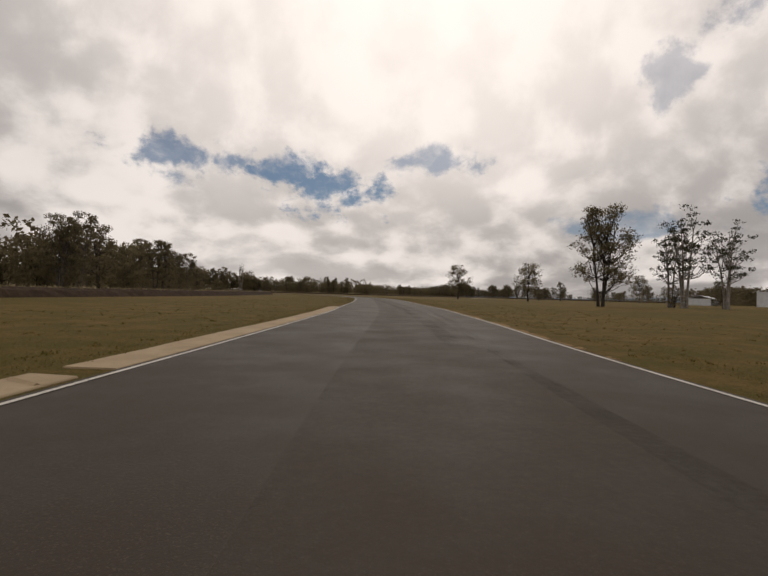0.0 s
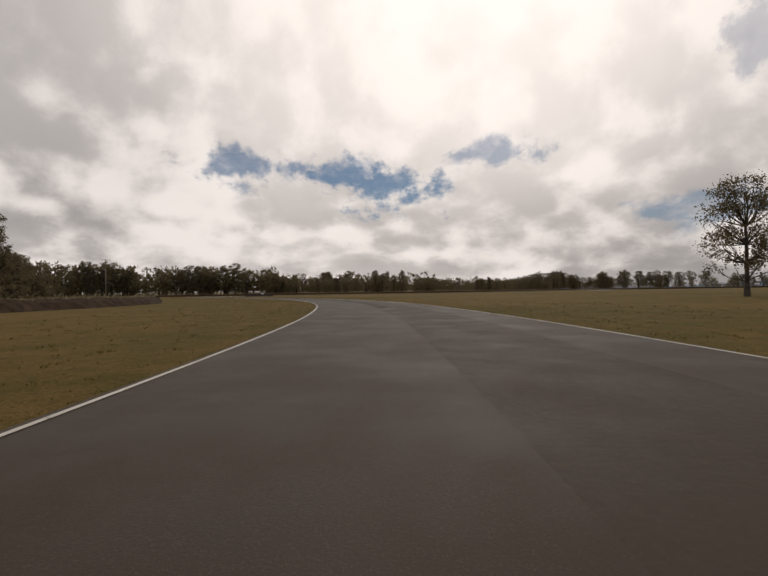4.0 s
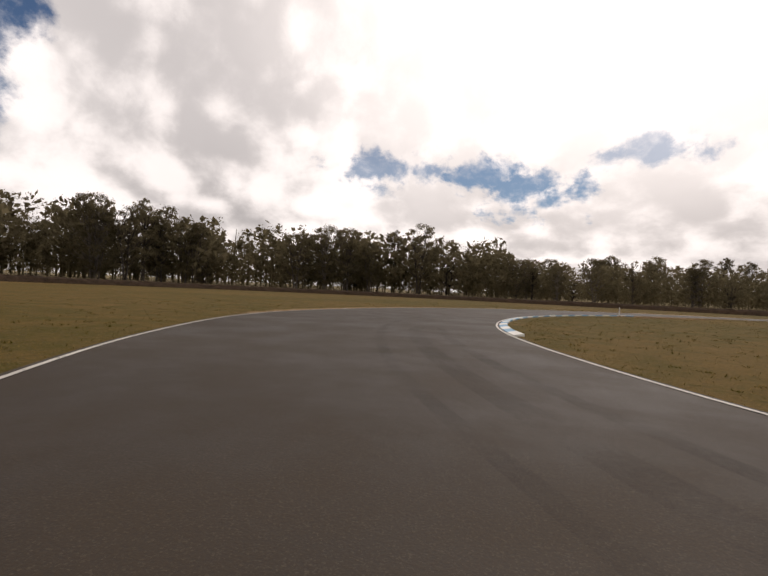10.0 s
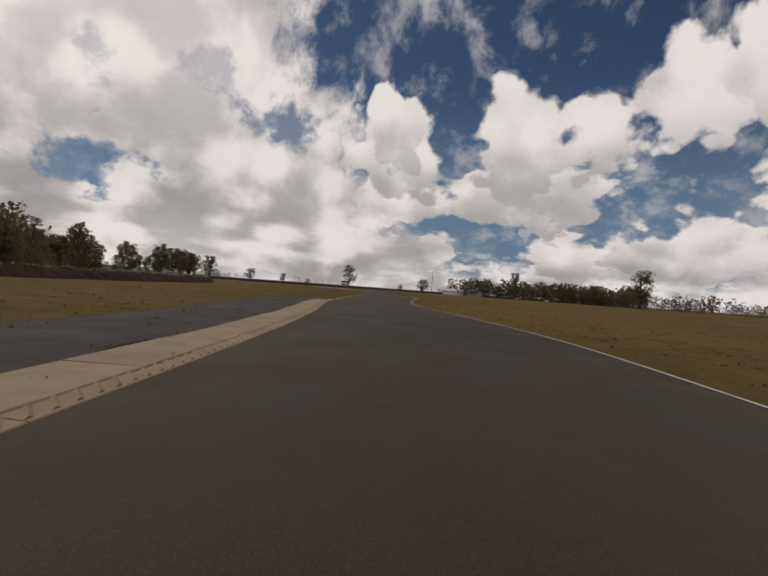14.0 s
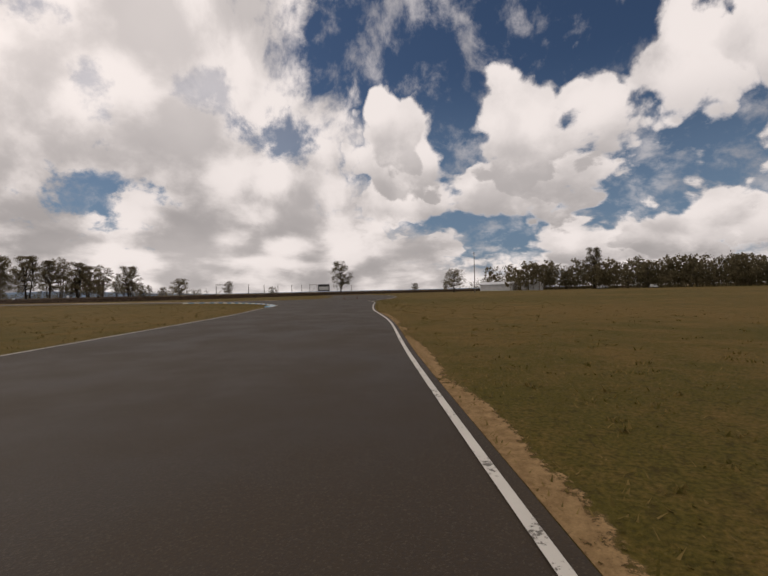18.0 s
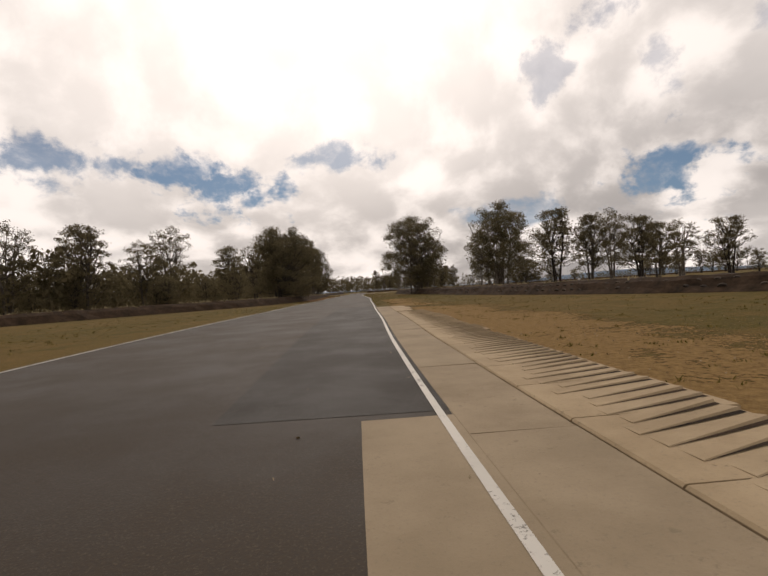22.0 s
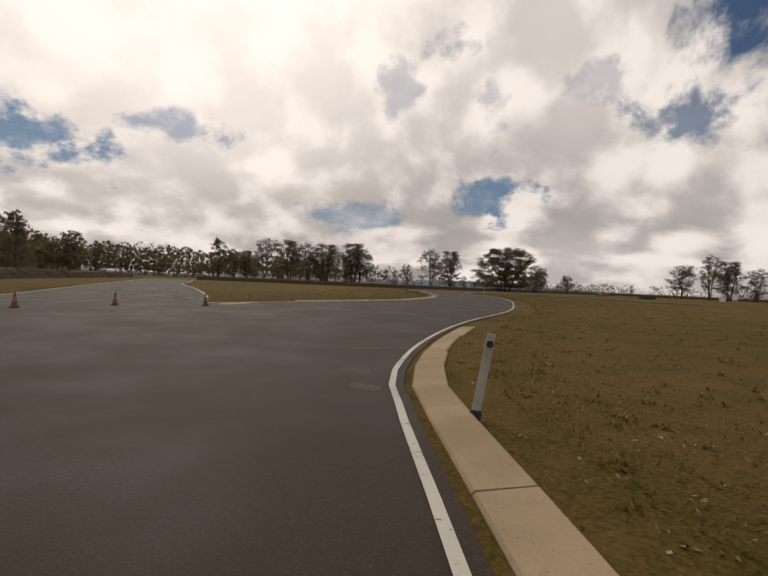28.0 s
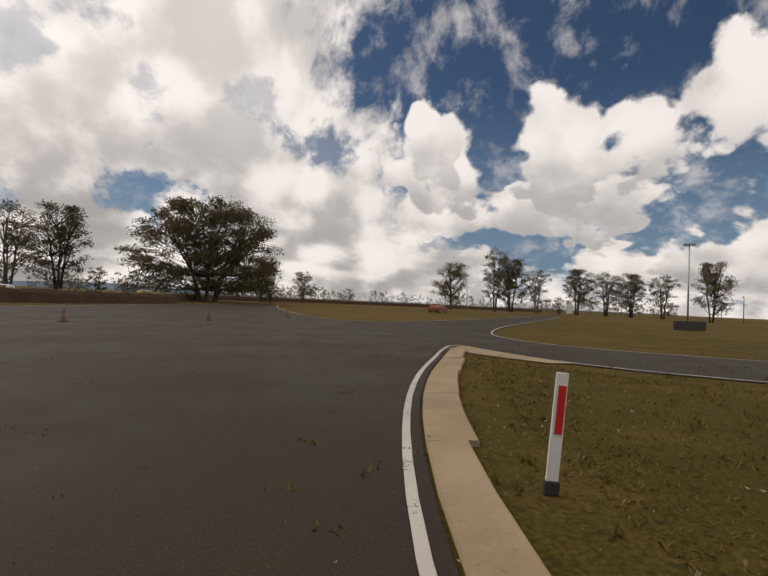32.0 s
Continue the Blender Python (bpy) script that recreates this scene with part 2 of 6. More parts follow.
def grass_material():
    s = material("dry grass", 0.95, 0.0, 0.12)
    far = s.noise(s.place, 0.035, 5.0, 0.6)
    mid = s.noise(s.place, 0.55, 6.0, 0.65)
    near = s.noise(s.place, 4.5, 6.0, 0.7)
    fine = s.noise(s.place, 22.0, 5.0, 0.7)
    f = s.m("ADD", s.m("ADD", s.m("MULTIPLY", far, 0.30), s.m("MULTIPLY", mid, 0.34)), s.m("ADD", s.m("MULTIPLY", near, 0.22), s.m("MULTIPLY", fine, 0.14)))
    green = s.mix(s.ramp(fine, 0.34, 0.68), (0.052, 0.0415, 0.0066), (0.104, 0.0810, 0.0142))
    straw = s.mix(s.ramp(fine, 0.3, 0.7), (0.095, 0.0595, 0.0150), (0.168, 0.107, 0.0310))
    base = s.mix(s.ramp(f, 0.44, 0.56), green, straw)
    base = s.mix(s.m("MULTIPLY", s.ramp(s.noise(s.place, 34.0, 4.0, 0.75), 0.40, 0.28), 0.36), base, (0.030, 0.022, 0.007))      # shade between tufts, put into the colour
    base = s.mix(s.m("MULTIPLY", s.ramp(s.noise(s.v("ADD", s.place, (9, 3, 0)), 16.0, 5.0, 0.75), 0.60, 0.72), 0.45), base, (0.25, 0.185, 0.085))   # dead tufts
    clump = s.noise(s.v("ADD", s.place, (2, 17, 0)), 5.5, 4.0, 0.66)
    base = s.mix(s.m("MULTIPLY", s.ramp(clump, 0.46, 0.34), 0.50), base, (0.034, 0.024, 0.006))      # painted shade in the hollows between clumps
    bare = s.ramp(s.noise(s.v("ADD", s.place, (40, 11, 0)), 0.24, 7.0, 0.72), 0.60, 0.69)
    earth = s.mix(s.ramp(fine, 0.3, 0.7), (0.15, 0.086, 0.034), (0.25, 0.150, 0.064))
    base = s.mix(s.m("MULTIPLY", bare, s.ramp(near, 0.42, 0.60, 0.1, 0.85)), base, earth)
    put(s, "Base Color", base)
    bump(s, s.m("ADD", s.m("ADD", fine, clump), s.m("MULTIPLY", s.noise(s.place, 60.0, 4.0, 0.7), 0.4)), 0.8, 0.035)
    return s.mat


M_GRASS = grass_material()


def blade_material():
    s = material("grass blades", 0.9, 0.0, 0.2)
    f = s.m("ADD", s.m("MULTIPLY", s.island, 0.55), s.m("MULTIPLY", s.noise(s.place, 0.4, 5.0), 0.45))
    put(s, "Base Color", s.mix(s.ramp(f, 0.3, 0.72), (0.080, 0.062, 0.012), (0.200, 0.142, 0.046)))
    thin = s.n("ShaderNodeBsdfTranslucent", Color=s.mix(s.ramp(f, 0.3, 0.72), (0.085, 0.076, 0.016), (0.22, 0.155, 0.055)))
    out = next(n for n in s.t.nodes if n.bl_idname == "ShaderNodeOutputMaterial")
    s.t.links.new(s.n("ShaderNodeMixShader", i0=0.4, i1=s.bsdf.outputs[0], i2=thin.outputs[0]).outputs[0], out.inputs[0])
    return s.mat


M_BLADE = blade_material()


def paint_material(name, colour, under, wear=0.46):
    s = material(name, 0.62, 0.0, 0.4)
    chip = s.m("ADD", s.m("MULTIPLY", s.noise(s.place, 2.2, 5.0, 0.7), 0.5), s.m("MULTIPLY", s.noise(s.place, 26.0, 5.0, 0.7), 0.5))
    grime = s.ramp(s.noise(s.place, 0.8, 5.0), 0.35, 0.75)
    top = s.mix(s.m("MULTIPLY", grime, 0.45), colour, tuple(c * 0.55 for c in colour))
    put(s, "Base Color", s.mix(s.ramp(chip, wear, wear - 0.06), top, under))
    bump(s, chip, 0.25, 0.006)
    return s.mat


M_LINE = paint_material("white road paint", (0.54, 0.51, 0.45), (0.11, 0.098, 0.082), 0.45)
M_KERB_WHITE = paint_material("white kerb paint", (0.70, 0.69, 0.63), (0.33, 0.29, 0.23), 0.42)
M_KERB_BLUE = paint_material("blue kerb paint", (0.165, 0.335, 0.485), (0.33, 0.31, 0.27), 0.42)


def concrete_material(name, a, b):
    s = material(name, 0.9, 0.0, 0.3)
    blot = s.noise(s.place, 0.9, 6.0, 0.65)
    fleck = s.noise(s.place, 38.0, 4.0, 0.75)
    base = s.mix(s.ramp(blot, 0.3, 0.7), a, b)
    base = s.mix(s.m("MULTIPLY", s.ramp(fleck, 0.52, 0.72), 0.35), base, (0.12, 0.10, 0.075))
    chips = s.ramp(s.noise(s.v("ADD", s.place, (5, 8, 0)), 9.0, 5.0, 0.72), 0.60, 0.70)
    base = s.mix(s.m("MULTIPLY", chips, 0.45), base, (0.115, 0.088, 0.056))      # worn-out pits and grime
    stain = s.ramp(s.noise(s.place, 0.28, 5.0, 0.7), 0.52, 0.72)
    base = s.mix(s.m("MULTIPLY", stain, 0.4), base, (0.24, 0.17, 0.105))
    base = s.mix(s.m("MULTIPLY", s.each, 0.22), base, (0.30, 0.24, 0.16))
    put(s, "Base Color", base)
    bump(s, s.m("SUBTRACT", s.m("ADD", fleck, blot), s.m("MULTIPLY", chips, 0.5)), 0.5, 0.012)
    return s.mat


M_CONCRETE = concrete_material("weathered concrete", (0.285, 0.208, 0.122), (0.395, 0.298, 0.184))
M_GREYCRETE = concrete_material("grey worn concrete", (0.222, 0.168, 0.106), (0.310, 0.240, 0.158))


def earth_material(name, dark, light):
    """Bare earth that breaks up into the grass round it: the cover attribute runs from nought at the rim to one."""
    s = material(name, 0.96, 0.0, 0.1)
    mid = s.noise(s.place, 0.6, 7.0, 0.68)
    near = s.noise(s.place, 7.0, 6.0, 0.75)
    clod = s.noise(s.place, 26.0, 4.0, 0.7)
    soil = s.mix(s.ramp(near, 0.3, 0.7), dark, light)
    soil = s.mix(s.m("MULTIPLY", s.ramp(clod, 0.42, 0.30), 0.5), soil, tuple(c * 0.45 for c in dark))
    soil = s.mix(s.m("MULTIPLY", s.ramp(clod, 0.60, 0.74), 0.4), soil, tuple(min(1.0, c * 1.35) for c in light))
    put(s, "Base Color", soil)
    bump(s, s.m("ADD", near, clod), 0.8, 0.03)
    cover = s.n("ShaderNodeAttribute")
    cover.attribute_name = "cover"
    f = s.m("ADD", s.m("MULTIPLY", mid, 0.55), s.m("MULTIPLY", near, 0.45))
    there = s.ramp(s.m("ADD", cover.outputs["Fac"], s.m("MULTIPLY", s.m("SUBTRACT", f, 0.5), 2.6)), 0.40, 0.62)
    out = next(n for n in s.t.nodes if n.bl_idname == "ShaderNodeOutputMaterial")
    s.t.links.new(s.n("ShaderNodeMixShader", i0=there, i1=s.n("ShaderNodeBsdfTransparent").outputs[0], i2=s.bsdf.outputs[0]).outputs[0], out.inputs[0])
    return s.mat


M_EARTH = earth_material("bare sandy earth", (0.170, 0.104, 0.046), (0.315, 0.205, 0.098))
M_REDSOIL = earth_material("dark red earth", (0.115, 0.052, 0.023), (0.235, 0.118, 0.056))
M_SOIL = earth_material("open orange earth", (0.130, 0.076, 0.026), (0.262, 0.164, 0.064))
M_SAND = plain("orange sand", (0.30, 0.19, 0.095), (0.42, 0.28, 0.15), 0.97, 2.0, spec=0.1, relief=0.6, fine=30.0)
# bank earth toned down: its colour includes the shade on the near face
M_BANK = plain("shaded cut earth bank", (0.022, 0.015, 0.010), (0.062, 0.039, 0.024), 0.97, 1.1, spec=0.1, relief=1.0, fine=4.0)
M_DRYTOP = plain("dry tall grass", (0.20, 0.16, 0.085), (0.34, 0.275, 0.155), 0.95, 1.5, spec=0.1, relief=0.8, fine=22.0)
M_BARK = plain("grey gum bark", (0.115, 0.098, 0.080), (0.33, 0.30, 0.265), 0.9, 2.0, spec=0.2, relief=0.6, fine=18.0)
M_MIDBARK = plain("brown-grey gum bark", (0.050, 0.041, 0.033), (0.17, 0.145, 0.12), 0.92, 2.0, spec=0.15, relief=0.6, fine=18.0)
M_DARKBARK = plain("dark gum bark", (0.028, 0.022, 0.018), (0.082, 0.068, 0.055), 0.93, 2.0, spec=0.2, relief=0.7, fine=18.0)
M_RUBBER = plain("old black rubber", (0.018, 0.018, 0.019), (0.040, 0.039, 0.038), 0.75, 5.0)
M_STEEL = plain("dull galvanised steel", (0.30, 0.31, 0.32), (0.46, 0.47, 0.48), 0.45, 4.0, metal=0.8)
M_TYRE = plain("dusty old tyres", (0.026, 0.021, 0.017), (0.070, 0.054, 0.040), 0.9, 3.0, spec=0.2)
M_RUST = plain("rusty iron", (0.030, 0.020, 0.014), (0.075, 0.050, 0.034), 0.85, 8.0)
M_WOOD = plain("grey weathered timber", (0.115, 0.10, 0.082), (0.23, 0.20, 0.165), 0.9, 3.0, relief=0.5, fine=30.0)
M_WHITE = plain("white plastic", (0.68, 0.68, 0.66), (0.78, 0.78, 0.76), 0.55, 5.0)
M_OLDWHITE = plain("grimy white plastic", (0.30, 0.285, 0.25), (0.46, 0.44, 0.40), 0.7, 5.0)
M_LITTER = plain("dry fallen leaves", (0.16, 0.11, 0.06), (0.42, 0.34, 0.22), 0.9, 30.0)
M_RED = plain("red reflector", (0.50, 0.018, 0.015), (0.60, 0.03, 0.022), 0.35, 8.0)
M_BLACK = plain("matt black board", (0.014, 0.014, 0.015), (0.028, 0.028, 0.028), 0.6, 4.0)
M_SHEET = plain("pale roof sheet", (0.46, 0.47, 0.48), (0.60, 0.61, 0.61), 0.5, 1.0)
M_ORANGE = plain("orange car paint", (0.20, 0.045, 0.022), (0.26, 0.06, 0.030), 0.3, 2.0)
M_YELLOW = plain("yellow paint", (0.52, 0.36, 0.06), (0.60, 0.43, 0.09), 0.4, 2.0)
M_GLASS = plain("dark car glass", (0.012, 0.014, 0.016), (0.022, 0.024, 0.026), 0.08, 2.0, relief=0.0)
# the blue of the distance haze is painted into the hills' colour
M_HILL = plain("haze-blue far hills", (0.15, 0.20, 0.26), (0.19, 0.24, 0.30), 1.0, 0.01, spec=0.0, relief=0.0, fine=0.05)


def leaf_material(name, dark, light):
    s = material(name, 0.85, 0.0, 0.08)
    f = s.m("ADD", s.m("MULTIPLY", s.island, 0.6), s.m("MULTIPLY", s.each, 0.4))
    put(s, "Base Color", s.mix(f, dark, light))
    thin = s.n("ShaderNodeBsdfTranslucent", Color=s.mix(f, tuple(c * 1.5 for c in dark), tuple(c * 1.5 for c in light)))
    out = next(n for n in s.t.nodes if n.bl_idname == "ShaderNodeOutputMaterial")
    s.t.links.new(s.n("ShaderNodeMixShader", i0=0.5, i1=s.bsdf.outputs[0], i2=thin.outputs[0]).outputs[0], out.inputs[0])
    return s.mat


M_LEAF = leaf_material("gum leaves", (0.070, 0.058, 0.034), (0.160, 0.134, 0.078))
M_LEAF_PALE = leaf_material("sparse gum leaves", (0.036, 0.038, 0.024), (0.080, 0.080, 0.052))


# ---- helpers ----
def mesh_from(name, verts, faces, mat, smooth=False):
    me = bpy.data.meshes.new(name)
    me.from_pydata(verts, [], faces)
    me.materials.append(mat)
    if smooth:
        me.polygons.foreach_set("use_smooth", [True] * len(me.polygons))
    me.update()
    return me


def thing(name, label, category, at=(0, 0, 0), turn=0.0, group="", kind=""):
    ob = new(name)
    ob.matrix_world = pose(*at, 0, 0, turn)
    return tagged(ob, label, category, group, kind)


def part(name, bm, mat, parent, label=""):
    me = bm
    if isinstance(bm, bmesh.types.BMesh):
        me = bpy.data.meshes.new(name)
        bm.to_mesh(me)
        bm.free()
        me.materials.append(mat)
    ob = new(name, me)
    ob.parent = parent
    return tagged(ob, label)


def box(bm, cx, cy, cz, sx, sy, sz, bevel=0.0, rz=0.0):
    """Adds a box with chamfered edges to bm."""
    made = bmesh.ops.create_cube(bm, size=1.0, matrix=pose(cx, cy, cz, 0, 0, rz) @ Matrix.Diagonal((sx, sy, sz, 1)))
    if bevel:
        edges = list({e for v in made["verts"] for e in v.link_edges})
        bmesh.ops.bevel(bm, geom=edges, offset=bevel, segments=2, affect="EDGES", profile=0.6)
    return bm


def tube(points, radii, sides=7, cap=True):
    """Rings of verts and faces along points: one tapered, bent tube."""
    verts, faces = [], []
    pts = [Vector(p) for p in points]
    for i, p in enumerate(pts):
        d = (pts[min(i + 1, len(pts) - 1)] - pts[max(i - 1, 0)]).normalized()
        a = d.orthogonal().normalized()
        b = d.cross(a)
        for k in range(sides):
            g = 2 * math.pi * k / sides
            verts.append(p + (a * math.cos(g) + b * math.sin(g)) * radii[i])
    for i in range(len(pts) - 1):
        for k in range(sides):
            n = (k + 1) % sides
            faces.append((i * sides + k, i * sides + n, (i + 1) * sides + n, (i + 1) * sides + k))
    if cap:
        faces.append(tuple(range(sides))[::-1])
        faces.append(tuple((len(pts) - 1) * sides + k for k in range(sides)))
    return verts, faces


def rod(bm, a, b, r, sides=8):
    verts, faces = tube((a, b), (r, r), sides)
    vs = [bm.verts.new(v) for v in verts]
    for f in faces:
        bm.faces.new([vs[i] for i in f])
    return bm


def spline(points, step=1.5):
    """A smooth line through the points, sampled at even steps."""
    p = np.array(points, float)
    p = np.vstack([2 * p[0] - p[1], p, 2 * p[-1] - p[-2]])
    out = []
    for i in range(1, len(p) - 2):
        n = max(1, int(np.ceil(np.hypot(*(p[i + 1] - p[i])) / step)))
        t = (np.arange(n) / n)[:, None]
        out.append(0.5 * (2 * p[i] + (p[i + 1] - p[i - 1]) * t + (2 * p[i - 1] - 5 * p[i] + 4 * p[i + 1] - p[i + 2]) * t ** 2
                          + (3 * p[i] - p[i - 1] - 3 * p[i + 1] + p[i + 2]) * t ** 3))
    return np.vstack(out + [p[-2][None]])


def normals(line):
    d = np.gradient(line, axis=0)
    d /= np.hypot(d[:, 0], d[:, 1])[:, None]
    return np.stack([d[:, 1], -d[:, 0]], 1)      # to the right of the way along the line


def ribbon(line, profile, wobble=0.0, seed=1):
    """Sweeps a profile of (offset to the right, height) along a ground line."""
    n = normals(line)
    rnd = np.random.RandomState(seed)
    verts, faces = [], []
    k = len(profile)
    for i, (p, q) in enumerate(zip(line, n)):
        for o, z in profile:
            jo, jz = (rnd.uniform(-1, 1, 2) * wobble) if wobble else (0, 0)
            verts.append((p[0] + q[0] * (o + jo), p[1] + q[1] * (o + jo), z + (jz * 0.6 if z > 0.05 else 0)))
    for i in range(len(line) - 1):
        for j in range(k - 1):
            a = i * k + j
            faces.append((a, a + 1, a + k + 1, a + k))
    return verts, faces


def structure(name, me, label, category="", kind="structure"):
    return tagged(new(name, me), label, category or name, kind=kind)

# ---- the ground: one flat sheet of grass out to the horizon ----
def ground_mesh():
    xs = np.concatenate([[-4000, -1500, -600], np.arange(-300, 501, 20), [700, 1600, 4000]])
    ys = np.concatenate([[-4000, -1500, -500], np.arange(-100, 1001, 20), [1300, 2200, 4500]])
    verts = [(x, y, 0.0) for y in ys for x in xs]
    n = len(xs)
    faces = [(j * n + i, j * n + i + 1, (j + 1) * n + i + 1, (j + 1) * n + i) for j in range(len(ys) - 1) for i in range(n - 1)]
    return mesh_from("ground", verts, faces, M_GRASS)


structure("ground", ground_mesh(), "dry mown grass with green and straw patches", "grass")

# ---- the circuit: its two edges, stretch by stretch ----
LEFT_A = [
    (-4.01, -0.10), (-3.84, 10.90), (-3.67, 21.90), (-3.62, 32.90), (-3.97, 43.90), (-4.15, 54.90), (-4.39, 65.79),
    (-4.81, 76.79), (-5.33, 87.79), (-5.84, 98.79), (-6.54, 109.78), (-7.35, 120.78), (-8.39, 131.67), (-9.84, 142.55),
    (-11.71, 153.42), (-14.07, 164.09), (-16.88, 174.76), (-20.18, 185.16), (-24.16, 195.39), (-28.75, 205.38), (-33.85, 215.11),
    (-39.61, 224.49), (-46.01, 233.39), (-52.74, 242.17), (-59.59, 250.69), (-66.91, 258.97), (-74.29, 267.10), (-81.57, 275.30),
    (-88.88, 283.48), (-96.20, 291.77), (-103.42, 300.03), (-110.53, 308.41), (-117.21, 317.15), (-121.78, 327.08), (-122.76, 338.00),
    (-121.26, 348.94), (-117.40, 359.25), (-111.33, 368.33),
]
LEFT_B = [
    (-103.34, 375.82), (-93.87, 381.44), (-83.59, 385.17), (-72.82, 387.09), (-62.00, 389.55), (-51.28, 392.45), (-40.70, 395.85),
    (-30.05, 398.78), (-19.31, 401.26), (-8.68, 403.54), (1.94, 405.85), (12.55, 408.09), (23.05, 411.26), (33.54, 414.67),
    (43.94, 418.09), (54.54, 421.30), (65.05, 424.46), (75.37, 428.19), (85.60, 432.10), (93.72, 439.49), (99.54, 448.72),
    (101.96, 459.41), (102.59, 470.39), (103.56, 481.28), (104.14, 492.27), (105.33, 503.26), (106.84, 514.06), (108.53, 524.98),
    (110.02, 535.90), (111.78, 546.70), (113.54, 557.59), (115.17, 568.48), (116.83, 579.36), (118.39, 590.24), (119.90, 601.12),
    (121.60, 612.00), (123.31, 622.82), (124.93, 633.71), (126.18, 644.63),
]
RIGHT_A = [
    (5.20, 0.20), (5.26, 11.20), (5.68, 22.30), (5.88, 33.30), (6.02, 44.30), (5.74, 55.40), (5.32, 66.40),
    (5.04, 77.40), (4.98, 88.50), (4.75, 99.50), (4.26, 110.49), (3.38, 121.49), (2.30, 132.49), (0.72, 143.39),
    (-1.26, 154.29), (-3.75, 165.09), (-6.63, 175.69), (-10.00, 186.20), (-14.07, 196.51), (-18.74, 206.43), (-23.92, 216.25),
    (-29.60, 225.66), (-35.88, 234.78), (-42.47, 243.61), (-49.44, 252.24), (-56.60, 260.58), (-64.05, 268.73), (-71.50, 276.88),
    (-78.85, 285.12), (-86.33, 293.33), (-93.66, 301.48), (-100.56, 310.07), (-106.72, 319.14), (-110.75, 329.39), (-111.50, 340.41),
    (-109.05, 351.08), (-103.98, 360.81), (-96.18, 368.52),
]
RIGHT_B = [
    (-87.22, 374.71), (-77.06, 377.93), (-66.09, 380.14), (-55.11, 382.25), (-44.34, 385.91), (-33.63, 390.10), (-22.91, 392.86),
    (-12.30, 394.42), (-1.60, 395.71), (8.99, 397.96), (19.54, 400.41), (30.01, 403.79), (40.51, 407.17), (51.13, 410.53),
    (61.61, 413.66), (72.04, 417.37), (82.63, 420.49), (93.26, 423.55), (103.13, 428.36), (110.88, 436.06), (112.98, 446.71),
    (110.95, 457.45), (110.50, 468.50), (111.35, 479.52), (112.78, 490.50), (114.46, 501.38), (116.05, 512.36), (117.75, 523.26),
    (119.31, 534.15), (121.03, 545.05), (122.76, 555.96), (124.20, 566.87), (125.47, 577.88), (126.75, 588.88), (128.06, 599.78),
    (129.37, 610.78), (131.06, 621.67), (132.82, 632.58), (134.08, 643.50),
]
BRANCH_OUT = [
    (126.18, 644.63), (127.80, 655.12), (130.44, 668.11), (132.80, 680.07), (134.06, 688.03), (135.69, 702.01), (138.00, 721.00),
    (142.08, 749.99), (148.16, 789.98),
]
BRANCH_IN = [(157, 788), (151, 750), (147, 728), (145.4, 707), (143.9, 692), (142.5, 684)]
ISLAND = [
    (142.14, 682.46), (147.69, 685.14), (153.88, 688.21), (158.37, 690.54), (161.62, 693.18), (166.04, 697.26), (172.96, 705.03),
    (176.87, 710.89), (180.12, 715.98), (185.70, 725.17), (190.33, 733.58), (192.42, 738.43), (194.95, 743.53), (199.44, 751.04),
    (205.94, 760.05), (212.96, 766.07), (222.98, 769.06), (243.99, 776.04), (269.99, 785.02),
]
FAR_SIDE = [(272, 778), (256, 768), (241.5, 757), (237, 750.8), (243, 748.2), (254, 745.8), (275, 743), (300, 741)]
FAR_LOOP = [(300, 736), (275, 738), (255, 740.3), (242, 741.7), (233, 741.8), (229, 740.6), (226.8, 737.5), (226.5, 730), (226, 715), (225, 695)]
HAIRPIN = [
    (219.23, 694.99), (220.08, 715.00), (220.53, 734.00), (221.27, 738.68), (222.80, 741.06), (224.15, 742.08), (222.59, 742.15),
    (220.66, 741.94), (217.54, 741.58), (214.64, 740.99), (211.64, 740.05), (209.32, 738.96), (207.4, 737.6),
]
RIGHT_C = [
    (207.4, 737.6), (199.43, 730.18), (193.77, 720.70), (188.08, 711.12), (181.44, 702.30), (174.20, 693.86), (166.40, 686.00),
    (158.22, 678.51), (149.46, 672.14), (144.69, 668.01), (141.99, 665.05), (141.04, 663.47), (140.06, 661.54), (138.78, 658.96),
    (136.71, 654.20), (134.08, 643.50),
]
left_edge = spline([(-3.8, -60), (-3.9, -30)] + LEFT_A + LEFT_B, 1.0)
right_edge = spline([(5.3, -60), (5.3, -30)] + RIGHT_A + RIGHT_B, 1.0)
ROAD_Z = 0.02


def even(line, n):
    s = np.concatenate([[0], np.cumsum(np.hypot(*np.diff(line, axis=0).T))])
    q = np.linspace(0, s[-1], n)
    return np.stack([np.interp(q, s, line[:, 0]), np.interp(q, s, line[:, 1])], 1)


